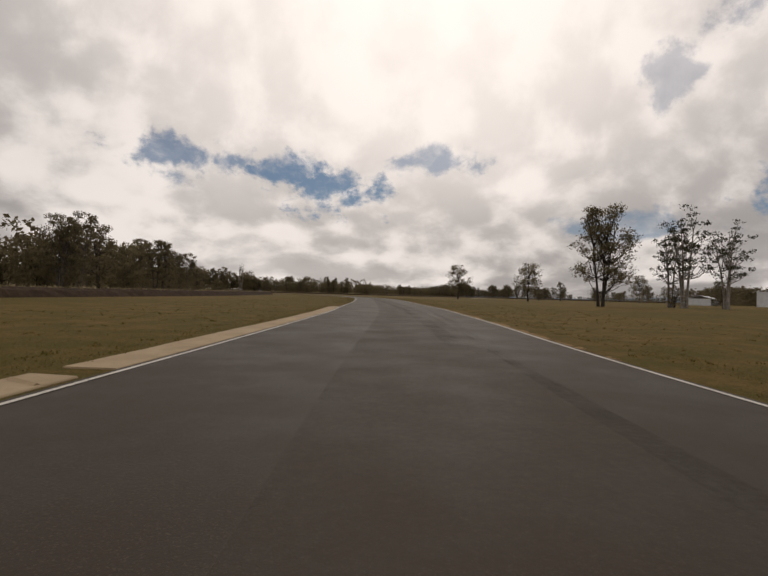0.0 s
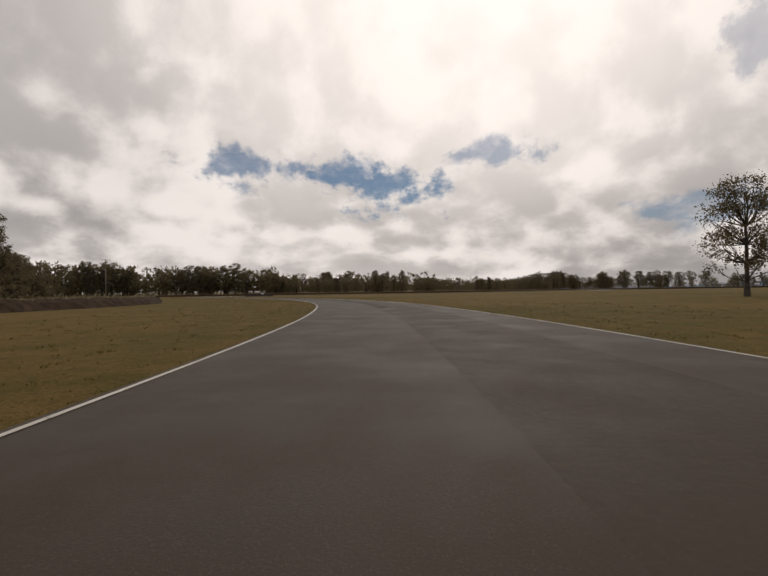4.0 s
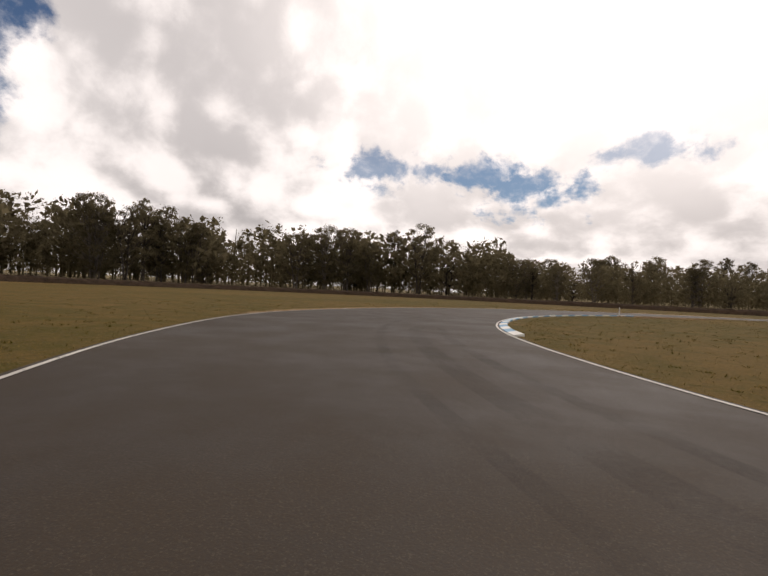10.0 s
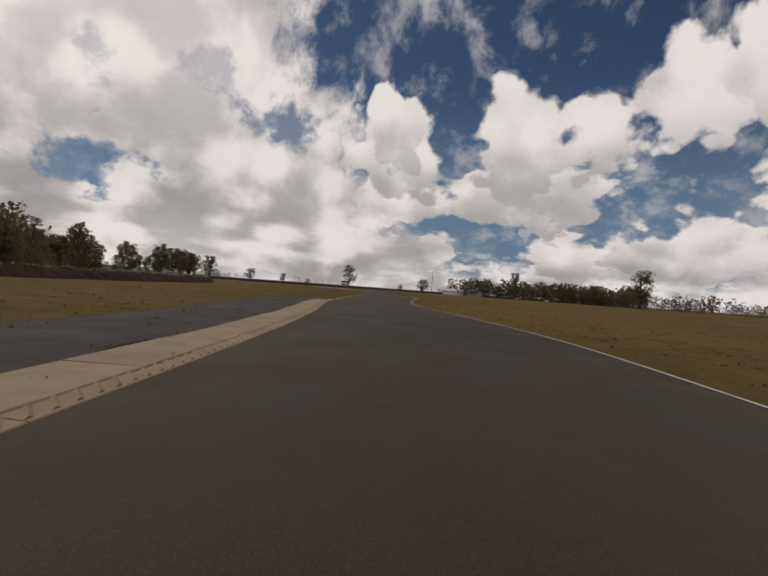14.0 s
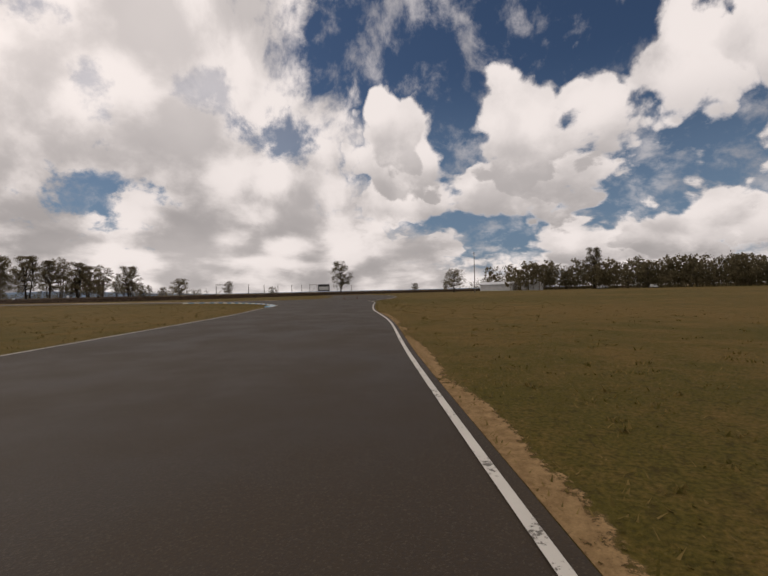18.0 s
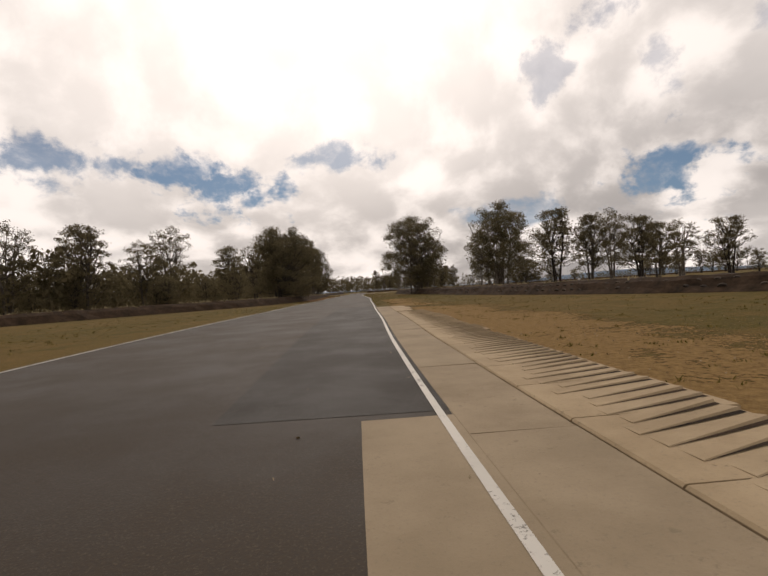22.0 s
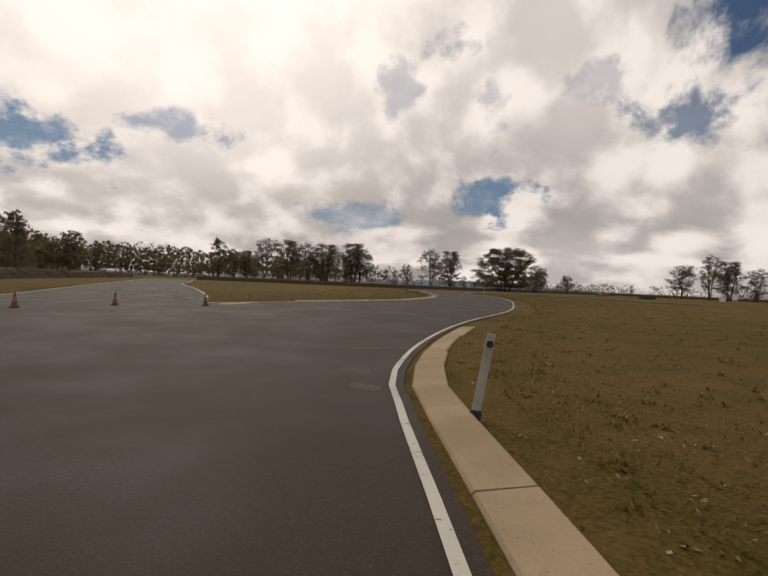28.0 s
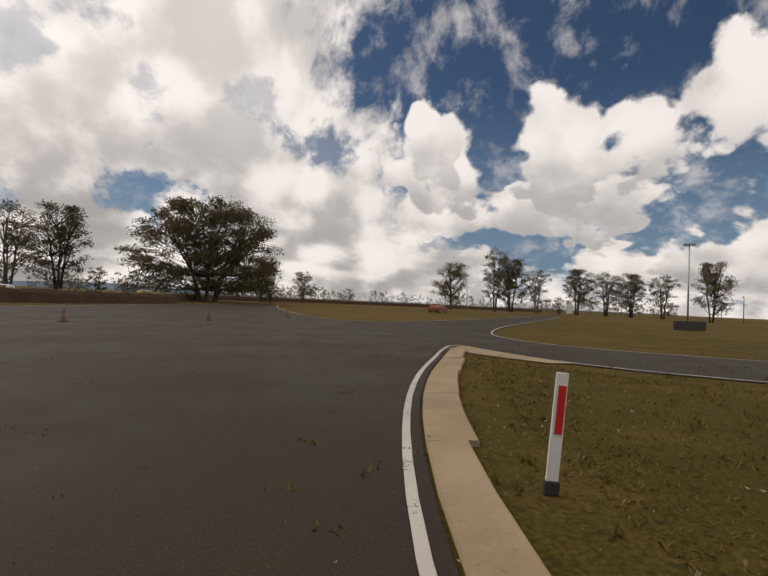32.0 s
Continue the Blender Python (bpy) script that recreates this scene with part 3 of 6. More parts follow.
def road_mesh():
    """The lap as a strip between its edges, then the wide junction as a filled outline."""
    n = 1000
    a, b = even(left_edge, n), even(right_edge, n)
    verts, faces = [], []
    for p, q in zip(a, b):
        for f in (0, 0.25, 0.5, 0.75, 1):
            verts.append((*(p + (q - p) * f), ROAD_Z))
    for i in range(n - 1):
        for j in range(4):
            k = i * 5 + j
            faces.append((k, k + 1, k + 6, k + 5))
    from mathutils.geometry import tessellate_polygon
    outline = np.vstack([spline(c, 1.0) for c in (BRANCH_OUT, BRANCH_IN, ISLAND, FAR_SIDE, FAR_LOOP, HAIRPIN, RIGHT_C)])
    pts = [Vector((x, y, ROAD_Z)) for x, y in outline]
    m = len(verts)
    verts += [tuple(p) for p in pts]
    for t in tessellate_polygon([pts]):
        c = (pts[t[1]] - pts[t[0]]).cross(pts[t[2]] - pts[t[0]]).z
        faces.append(tuple(m + k for k in (t if c > 0 else t[::-1])))
    return mesh_from("road", verts, faces, M_ASPHALT)


structure("road", road_mesh(), "worn dark grey asphalt race circuit", "road")


def near_part(line, a, b):
    """The stretch of a line between the points nearest to a and b."""
    i = int(np.argmin(np.hypot(*(line - np.array(a)).T)))
    j = int(np.argmin(np.hypot(*(line - np.array(b)).T)))
    return line[min(i, j):max(i, j) + 1]


def line_mark(chain, inward, name="edge_line", width=0.084):
    line = spline(chain, 1.0) if isinstance(chain, list) else chain
    sgn = 1 if inward > 0 else -1
    v, f = ribbon(line, sorted([(sgn * 0.11, ROAD_Z + 0.009), (sgn * (0.11 + width), ROAD_Z + 0.009)]))
    structure(name, mesh_from(name, v, f, M_LINE), "worn white edge line painted on asphalt", "road marking")


line_mark(near_part(left_edge, (-3.8, -60), (-78.0, 386.0)), 1)
line_mark(near_part(left_edge, (-33.0, 396.3), (127, 644.5)), 1)
line_mark(near_part(right_edge, (5.3, -60), (98.5, 425.6)), -1)
line_mark(near_part(right_edge, (113.0, 449.0), (134.1, 643.5)), -1)
line_mark(BRANCH_OUT, 1)
line_mark(BRANCH_IN, 1)
line_mark(ISLAND, 1)
line_mark(FAR_SIDE, 1)
line_mark(FAR_LOOP, 1)
line_mark(HAIRPIN, 1)
line_mark(RIGHT_C, 1)


BANKS = {
    "outer": [(-38, -80), (-38, 40), (-37, 100), (-42, 150), (-48, 192), (-68, 220), (-108, 246), (-150, 275), (-188, 308), (-200, 350),
              (-186, 398), (-150, 430), (-100, 430), (-50, 425), (0, 436), (40, 465), (66, 510), (88, 535), (103, 550), (109, 566), (112.5, 585),
              (116, 615), (119.5, 640), (121, 662), (125, 713), (134, 760), (142, 800)],
    "inner": [(330, 330), (300, 400), (250, 452), (195, 478), (157, 487), (139, 498), (134, 520), (135.5, 560), (140, 608), (150, 632)],
    "far": [(160, 800), (185, 790), (210, 778), (232, 779), (250, 781), (262, 790), (300, 810), (360, 800), (420, 740)],
}


def bank_rise(x, y):
    """The bank is higher round the far end of the first bend, lower by the junction."""
    return 1 + 0.75 * np.exp(-((x + 172) ** 2 + (y - 300) ** 2) / 45.0 ** 2) - 0.30 * np.exp(-((x - 120) ** 2 + (y - 650) ** 2) / 35.0 ** 2)


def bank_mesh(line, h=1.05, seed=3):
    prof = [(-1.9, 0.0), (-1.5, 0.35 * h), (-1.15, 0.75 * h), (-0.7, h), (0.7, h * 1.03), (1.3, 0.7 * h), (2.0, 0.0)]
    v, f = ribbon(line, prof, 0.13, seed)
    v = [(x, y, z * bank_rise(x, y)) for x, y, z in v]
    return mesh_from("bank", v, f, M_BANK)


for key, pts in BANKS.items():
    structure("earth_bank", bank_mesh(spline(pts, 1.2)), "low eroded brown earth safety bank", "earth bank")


# ---- trees ----
def leaf_cloud(rnd, centres, radii, count, size, droop=0.55):
    """Leaves as narrow bent lozenges round the centres of the clumps."""
    c = np.repeat(np.array(centres), count, 0)
    r = np.repeat(np.array(radii), count, 0)
    n = len(c)
    d = rnd.normal(size=(n, 3))
    d /= np.linalg.norm(d, axis=1)[:, None]
    p = c + d * r * (rnd.uniform(0.12, 1.0, (n, 1)) ** 0.45)
    along = rnd.normal(size=(n, 3)) + np.array([0, 0, -droop * 1.6])
    along /= np.linalg.norm(along, axis=1)[:, None]
    side = np.cross(along, rnd.normal(size=(n, 3)))
    side /= np.linalg.norm(side, axis=1)[:, None] + 1e-9
    ln = size * rnd.uniform(0.6, 1.3, (n, 1))
    wd = ln * rnd.uniform(0.26, 0.42, (n, 1))
    verts = np.stack([p - along * ln / 2, p + side * wd / 2, p + along * ln / 2, p - side * wd / 2], 1).reshape(-1, 3)
    return verts


def quads_mesh(name, verts, mat, k=4):
    """Loose faces of k corners each."""
    n = len(verts) // k
    me = bpy.data.meshes.new(name)
    me.vertices.add(n * k)
    me.vertices.foreach_set("co", np.ascontiguousarray(verts, dtype=np.float32).ravel())
    me.loops.add(n * k)
    me.loops.foreach_set("vertex_index", np.arange(n * k, dtype=np.int32))
    me.polygons.add(n)
    me.polygons.foreach_set("loop_start", np.arange(0, n * k, k, dtype=np.int32))
    me.materials.append(mat)
    me.update(calc_edges=True)
    return me


def lozenges(rnd, p, size, droop, slim=(0.42, 0.68)):
    n = len(p)
    along = rnd.normal(size=(n, 3)) + np.array([0, 0, -droop * 1.6])
    along /= np.linalg.norm(along, axis=1)[:, None]
    side = np.cross(along, rnd.normal(size=(n, 3)))
    side /= np.linalg.norm(side, axis=1)[:, None] + 1e-9
    ln = size * rnd.uniform(0.55, 1.3, (n, 1))
    wd = ln * rnd.uniform(*slim, (n, 1))
    return np.stack([p - along * ln / 2, p + side * wd / 2, p + along * ln / 2, p - side * wd / 2], 1).reshape(-1, 3)


def dome_leaves(rnd, centres, radii, subs, count, size, droop, core=12):
    """Leaves in tufts: every clump is a heap of smaller tufts round a dense heart."""
    tufts, sizes = [], []
    for c, r in zip(np.array(centres), np.array(radii)):
        d = rnd.normal(size=(subs, 3))
        d[:, 2] = np.where(d[:, 2] < -0.4, -d[:, 2], d[:, 2])
        d /= np.linalg.norm(d, axis=1)[:, None]
        tufts.append(c + d * r * rnd.uniform(0.3, 0.95, (subs, 1)))
        sizes.append(np.repeat(r[None] * 0.52, subs, 0) * rnd.uniform(0.65, 1.25, (subs, 1)))
    c, r = np.repeat(np.concatenate(tufts), count, 0), np.repeat(np.concatenate(sizes), count, 0)
    d = rnd.normal(size=(len(c), 3))
    d /= np.linalg.norm(d, axis=1)[:, None]
    out = [lozenges(rnd, c + d * r * rnd.uniform(0.1, 1.1, (len(c), 1)) ** 0.6, size, droop)]
    if core:
        c, r = np.repeat(np.array(centres), core, 0), np.repeat(np.array(radii), core, 0)
        d = np.clip(rnd.normal(size=(len(c), 3)), -1.5, 1.5) * 0.42
        out.append(lozenges(rnd, c + d * r, max(size * 1.4, 0.16), 0.1, (0.45, 0.7)))
    return np.concatenate(out)


def tree_shape(seed, height, spread, bare, stems, clumps, lean=0.06, flat=0.7, puff=(0.20, 0.34), fork=0.5, twigs=2):
    """Stems and limbs as tubes, and the clumps of leaves that they carry."""
    rnd = np.random.RandomState(seed)
    wood, centres, radii = ([], []), [], []

    def add(pts, rad, sides):
        v, f = tube(pts, rad, sides, False)
        m = len(wood[0])
        wood[0].extend(v)
        wood[1].extend(tuple(k + m for k in q) for q in f)

    lines = []
    for s in range(stems):
        g = 2 * math.pi * (s + rnd.uniform(0, 0.6)) / stems
        out = spread * (0.10 if stems == 1 else rnd.uniform(0.2, fork))
        top = height * rnd.uniform(0.72, 0.86)
        base = np.array([math.cos(g), math.sin(g), 0]) * (0.0 if stems == 1 else rnd.uniform(0.1, 0.15 + 0.035 * spread * stems))
        pts = []
        for k in range(7):
            f = k / 6
            w = np.array([math.cos(g), math.sin(g), 0]) * out * f ** 1.5 + rnd.normal(size=3) * lean * height * 0.1 * f
            pts.append(Vector(base + w + np.array([0, 0, -0.15 + top * f])))
        r0 = (0.014 if stems > 1 else 0.020) * height
        add(pts, [r0 * (1.3 if k == 0 else 1) * (1 - 0.82 * k / 6) for k in range(7)], 6)
        lines.append(pts)
    lop = rnd.uniform(0, 2 * math.pi)                      # crowns are lopsided
    for c in range(clumps):
        pts = lines[c % stems]
        g = rnd.uniform(0, 2 * math.pi)
        f = rnd.uniform(0, 1) ** 0.85
        z = height * (bare + (0.93 - bare) * f)
        wide = spread * (0.50 + 0.50 * math.sin(math.pi * min(1, 0.20 + 0.74 * f))) * math.sqrt(rnd.uniform(0.08, 1.0)) * (1 + 0.18 * math.cos(g - lop))
        z -= height * 0.13 * (wide / spread) ** 2 * f       # outer clumps hang lower: a domed top
        centre = np.array([math.cos(g) * wide, math.sin(g) * wide, z])
        size = spread * rnd.uniform(*puff)
        centres.append(centre)
        radii.append((size, size, size * flat))
        start = int(np.clip(round(6 * (z * 0.70 / (height * 0.8))), 1, 5))
        a = pts[start]
        mid = a.lerp(Vector(centre), 0.55) + Vector((0, 0, -0.05 * height * rnd.uniform(0, 1)))
        r = 0.007 * height * rnd.uniform(0.5, 1.0)
        add((a, mid, Vector(centre)), (r, r * 0.6, r * 0.2), 4)
        for _ in range(twigs):
            tip = Vector(centre) + Vector(rnd.normal(size=3)) * size * 0.35
            add((mid, tip), (r * 0.4, r * 0.12), 3)
    return wood, centres, radii, rnd


def grow(name, label, at, turn, scale, seed, height, spread, bare, stems, clumps, subs, leaves, leaf, bark, green, flat=0.7, group="", droop=0.45, puff=(0.27, 0.42), fork=0.5, core=12, twigs=1):
    wood, centres, radii, rnd = tree_shape(seed, height, spread, bare, stems, clumps, flat=flat, puff=puff, fork=fork, twigs=twigs)
    ob = thing(name, label, "tree", group=group)
    part("trunk", mesh_from("trunk", wood[0], wood[1], bark, True), bark, ob)
    part("crown", quads_mesh("crown", dome_leaves(rnd, centres, radii, subs, leaves, leaf, droop, core), green), green, ob)
    ob.matrix_world = pose(at[0], at[1], 0, 0, 0, turn) @ Matrix.Diagonal((scale, scale, scale, 1))
    return ob


def again(ob, x, y, turn, scale, squash=1.0):
    """One more tree of the same growth, turned and scaled."""
    base = ob.matrix_world.to_scale()
    made = copy_thing(ob, Matrix.Identity(4))
    made.matrix_basis = pose(x, y, 0, 0, 0, turn) @ Matrix.Diagonal((scale * squash, scale * squash, scale, 1))
    return made


G = "gum trees round the circuit"
# each kind is 10 m high at scale 1
gum_broad = grow("gum_tree", "tall gum tree with broad clumped crown and forked trunk", (43, 91.2), 20, 2.12, 11, 10, 2.5, 0.20, 3, 84, 6, 18, 0.17, M_DARKBARK, M_LEAF, group=G)
gum_sparse = grow("gum_tree", "tall thin gum tree with sparse pale crown", (64, 98), 80, 2.3, 23, 10, 2.4, 0.30, 3, 46, 5, 9, 0.20, M_BARK, M_LEAF_PALE, 0.6, group=G, puff=(0.2, 0.34), core=2)
gum_round = grow("gum_tree", "round dense dark gum tree on one trunk", (31.5, 194.6), 0, 1.55, 5, 10, 2.9, 0.22, 1, 74, 6, 18, 0.18, M_DARKBARK, M_LEAF, 0.85, group=G)
gum_open = grow("gum_tree", "open gum tree with layered airy crown", (82.7, 594), 40, 1.95, 61, 10, 2.7, 0.22, 3, 62, 6, 16, 0.16, M_MIDBARK, M_LEAF, 0.65, group=G, puff=(0.22, 0.36), core=6)
gum_slim = grow("gum_tree", "slim woodland gum tree with high narrow crown", (-169, 289), 40, 2.0, 31, 10, 1.9, 0.20, 1, 46, 6, 16, 0.17, M_DARKBARK, M_LEAF, group=G, puff=(0.22, 0.38), core=14)
gum_wood = grow("gum_tree", "woodland gum tree with open layered crown", (-187, 303), 40, 1.9, 47, 10, 2.4, 0.16, 2, 54, 6, 16, 0.17, M_MIDBARK, M_LEAF, 0.7, group=G, puff=(0.19, 0.34), core=14)
gum_bushy = grow("gum_tree", "low bushy gum tree leafy almost to the ground", (-60, 150), 10, 0.95, 53, 10, 3.2, 0.08, 3, 56, 5, 18, 0.21, M_DARKBARK, M_LEAF, group=G, puff=(0.20, 0.34), core=16)
grow("gum_tree", "great dark gum clump with many stems, close to the road", (108.3, 570), 30, 1.47, 71, 10, 4.3, 0.05, 7, 140, 7, 44, 0.13, M_DARKBARK, M_LEAF, 0.75, group=G, puff=(0.18, 0.30), fork=0.75, core=110)
gum_stems = grow("gum_tree", "tall many-stemmed gum clump with pale bare lower trunks", (135.4, 574), 30, 1.68, 83, 10, 3.9, 0.13, 8, 130, 7, 40, 0.125, M_MIDBARK, M_LEAF, 0.75, group=G, puff=(0.18, 0.30), fork=0.75, core=80)
grow("gum_tree", "great spreading gum tree with a dense domed crown", (275.4, 794.5), 15, 1.84, 37, 10, 7.0, 0.09, 8, 240, 7, 26, 0.17, M_MIDBARK, M_LEAF, 0.62, group=G, puff=(0.11, 0.19), fork=0.8, core=46)
dead_tree = grow("dead_tree", "leafless grey dead tree", (-43, 140), 0, 1.05, 91, 10, 1.6, 0.35, 2, 24, 1, 1, 0.10, M_BARK, M_LEAF_PALE, group=G, core=0, twigs=3)

# trees that stand alone: kind, x, y, height, breadth
LONE_A = [
    (gum_sparse, 73, 98, 20, 1.0), (gum_sparse, 66, 106, 20.0, 0.9), (gum_bushy, 65, 103, 5.5, 1.0), (gum_bushy, 78, 106, 6.0, 1.0), (gum_round, 55.7, 177.8, 15.8, 1.0), (gum_slim, 92, 240, 11, 1.1), (gum_round, 120, 262, 9, 1.0),
    (gum_bushy, 84, 250, 5, 1.2), (gum_round, 175, 316, 20, 1.0), (gum_open, 190, 312, 12, 1.0), (gum_slim, 172, 330, 9, 1.1), (gum_wood, 165, 290, 9, 1.0), (gum_broad, 268, 371, 20, 0.8), (gum_round, 286.1, 499.1, 19.5, 0.95),
    (gum_round, 211.5, 521.1, 7, 1.0), (gum_round, 211.5, 545.1, 9, 1.5), (gum_bushy, 234.3, 513.4, 4.5, 1.6), (gum_round, 321.4, 463.8, 6, 1.2), (gum_round, 332.0, 446.5, 6, 1.0), (gum_round, 219.1, 428.6, 9.5, 1.4),
]
LONE_B = [
    (gum_broad, 96, 590, 14, 1.0), (gum_open, 109.6, 581, 11, 0.9), (gum_bushy, 99, 577, 8, 1.0), (gum_broad, 109, 606, 18, 1.1), (gum_open, 101, 596, 15, 1.0), (gum_bushy, 93, 578, 7, 1.0), (gum_bushy, 85, 576, 7, 1.0),
    (gum_open, 70, 556, 15, 1.1), (gum_wood, 76, 566, 16, 1.1), (gum_wood, 63, 549, 14, 1.1), (gum_open, 57, 541, 13, 1.1), (gum_wood, 72, 572, 16, 1.1), (gum_open, 80, 583, 15, 1.0), (gum_broad, 153.5, 639, 17, 0.9),
    (gum_open, 158, 636, 14, 0.9), (gum_bushy, 143, 573, 6, 0.8), (gum_bushy, 146, 590, 7, 0.9), (gum_bushy, 141.5, 588, 6, 0.9), (gum_open, 145.5, 564, 10, 0.85), (gum_stems, 150.5, 566, 17.5, 0.95),
]
LONE_C = [
    (gum_broad, 164, 568, 17.0, 1.1), (gum_broad, 174, 571, 16, 1.0), (gum_open, 182, 575, 17.5, 1.0), (gum_broad, 192, 578, 16.5, 1.2), (gum_broad, 206, 588, 16, 1.25), (gum_open, 218, 593, 17, 1.2), (gum_broad, 229, 588, 17, 1.25),
    (gum_bushy, 236, 586, 7, 1.0), (gum_stems, 116.2, 651, 21, 0.62), (gum_stems, 118.6, 662, 20, 0.75), (gum_broad, 110, 650, 20, 0.9), (gum_broad, 112.5, 659, 22, 0.9), (gum_broad, 105, 657, 20, 0.95), (gum_open, 115, 670, 17, 0.9),
    (gum_broad, 101, 668, 20, 1.0), (gum_broad, 106, 643, 20, 0.9), (gum_open, 112.5, 636, 18, 0.9), (gum_broad, 106, 630, 18, 0.9), (gum_open, 107, 620, 15, 1.0), (gum_wood, 117, 690, 9, 1.1),
]
LONE_D = [
    (gum_bushy, 113, 697, 7, 1.2), (gum_wood, 119, 706, 9, 1.0), (gum_open, 276, 846, 20.0, 1.15), (gum_broad, 273.5, 827.5, 18.6, 1.1), (gum_bushy, 282, 786, 4, 1.2), (gum_bushy, 266, 802, 4, 1.2), (gum_open, 247, 824, 10.5, 1.0),
    (gum_bushy, 250, 838, 6, 1.0), (gum_broad, 228, 837, 19, 1.4), (gum_broad, 218, 842, 18, 1.4), (gum_round, 236, 846, 17.5, 1.3), (gum_open, 211, 846, 18, 1.2), (gum_bushy, 224, 834, 7, 1.2), (gum_bushy, 214, 838, 7, 1.2),
    (gum_broad, 204, 850, 19, 1.3), (gum_open, 196, 858, 19.5, 1.3), (gum_slim, 181, 880, 20, 1.1), (gum_open, 186, 872, 14.5, 1.2), (gum_bushy, 200, 852, 7, 1.3), (gum_broad, 190, 866, 14, 1.1),
]
LONE_E = [
    (gum_bushy, 292, 840, 7, 1.1), (gum_round, 300, 800, 10, 1.1), (gum_round, 308, 805, 12, 1.0), (gum_round, 320, 800, 9, 1.2), (gum_round, 352, 766, 15.5, 1.2), (gum_open, 345, 752, 19, 0.9), (gum_broad, 352, 748, 17, 1.2),
    (gum_open, 358, 741, 14, 1.2), (gum_broad, 362, 729, 15, 1.2), (gum_open, 362, 721, 14, 1.2), (gum_broad, 364, 714, 14, 1.2), (gum_open, 363, 706, 13.5, 1.2), (gum_broad, 322, 706, 13.5, 1.0), (gum_bushy, 340, 735, 5, 1.0),
    (gum_slim, 300, 640, 9, 1.2), (gum_round, 330, 655, 8, 1.2),
]
turner = random.Random(7)
for kind, x, y, h, wide in LONE_A + LONE_B + LONE_C + LONE_D + LONE_E:
    again(kind, x, y, turner.uniform(0, 360), h / 10, wide)

# woods behind the bank: corner points of a strip, its depth, how many, heights, kinds
STRIPS = [
    ([(-52, 30), (-52, 80), (-50, 128)], 18, 24, (10, 15), (gum_wood, gum_wood, gum_slim, gum_bushy)),
    ([(-58, 140), (-61, 175), (-66, 205)], 18, 8, (7, 10), (gum_bushy, gum_wood)),
    ([(-76, 150), (-84, 175), (-84, 206)], 16, 16, (13, 19), (gum_wood, gum_slim, gum_wood)),
    ([(-150, 272), (-161, 285), (-176, 297), (-196, 314), (-206, 328)], 22, 34, (16, 21), (gum_slim, gum_wood, gum_bushy, gum_bushy)),
    ([(-214, 338), (-216, 375), (-200, 415), (-166, 446), (-130, 450)], 16, 28, (18, 25), (gum_slim, gum_wood, gum_wood, gum_bushy)),
    ([(-130, 450), (-90, 449), (-50, 447), (-10, 457)], 14, 24, (11, 15), (gum_slim, gum_wood, gum_wood, gum_bushy)),
]
STRIPS += [
    ([(-150, 486), (-80, 500), (-20, 512)], 14, 14, (17, 21), (gum_slim, gum_wood)),
    ([(-10, 457), (40, 500), (72, 545), (84, 566)], 14, 20, (8.5, 12.5), (gum_slim, gum_wood, gum_wood, gum_bushy)),
    ([(56, 534), (74, 556), (92, 577)], 10, 16, (8, 11), (gum_bushy, gum_wood, gum_bushy)),
    ([(84, 566), (97, 592), (103, 620), (103, 650), (106, 690)], 14, 8, (8, 12), (gum_wood, gum_bushy)),
    ([(108, 690), (112, 760), (122, 830), (135, 900)], 24, 20, (13, 18), (gum_slim, gum_wood, gum_bushy)),
    ([(262, 404), (270, 388), (266, 366), (260, 345), (252, 322), (242, 298)], 10, 14, (10, 15), (gum_wood, gum_bushy, gum_wood, gum_wood)),
]


def open_field(p):
    """True on the open ground by the power pole, where no trees stand."""
    return p[0] < -92 and p[1] < 257 - 0.26 * (p[0] + 107)


for pts, depth, count, (lo, hi), kinds in STRIPS:
    line = spline(pts, 2.0)
    nrm = normals(line)
    for _ in range(count):
        i = turner.randrange(len(line))
        d = depth * turner.random() ** 1.3
        p = line[i] - nrm[i] * d
        kind = turner.choice(kinds)
        if open_field(p):
            continue
        h = turner.uniform(lo, hi) * (0.65 if kind is gum_bushy else 1.0)
        again(kind, p[0], p[1], turner.uniform(0, 360), h / 10, turner.uniform(0.85, 1.2))


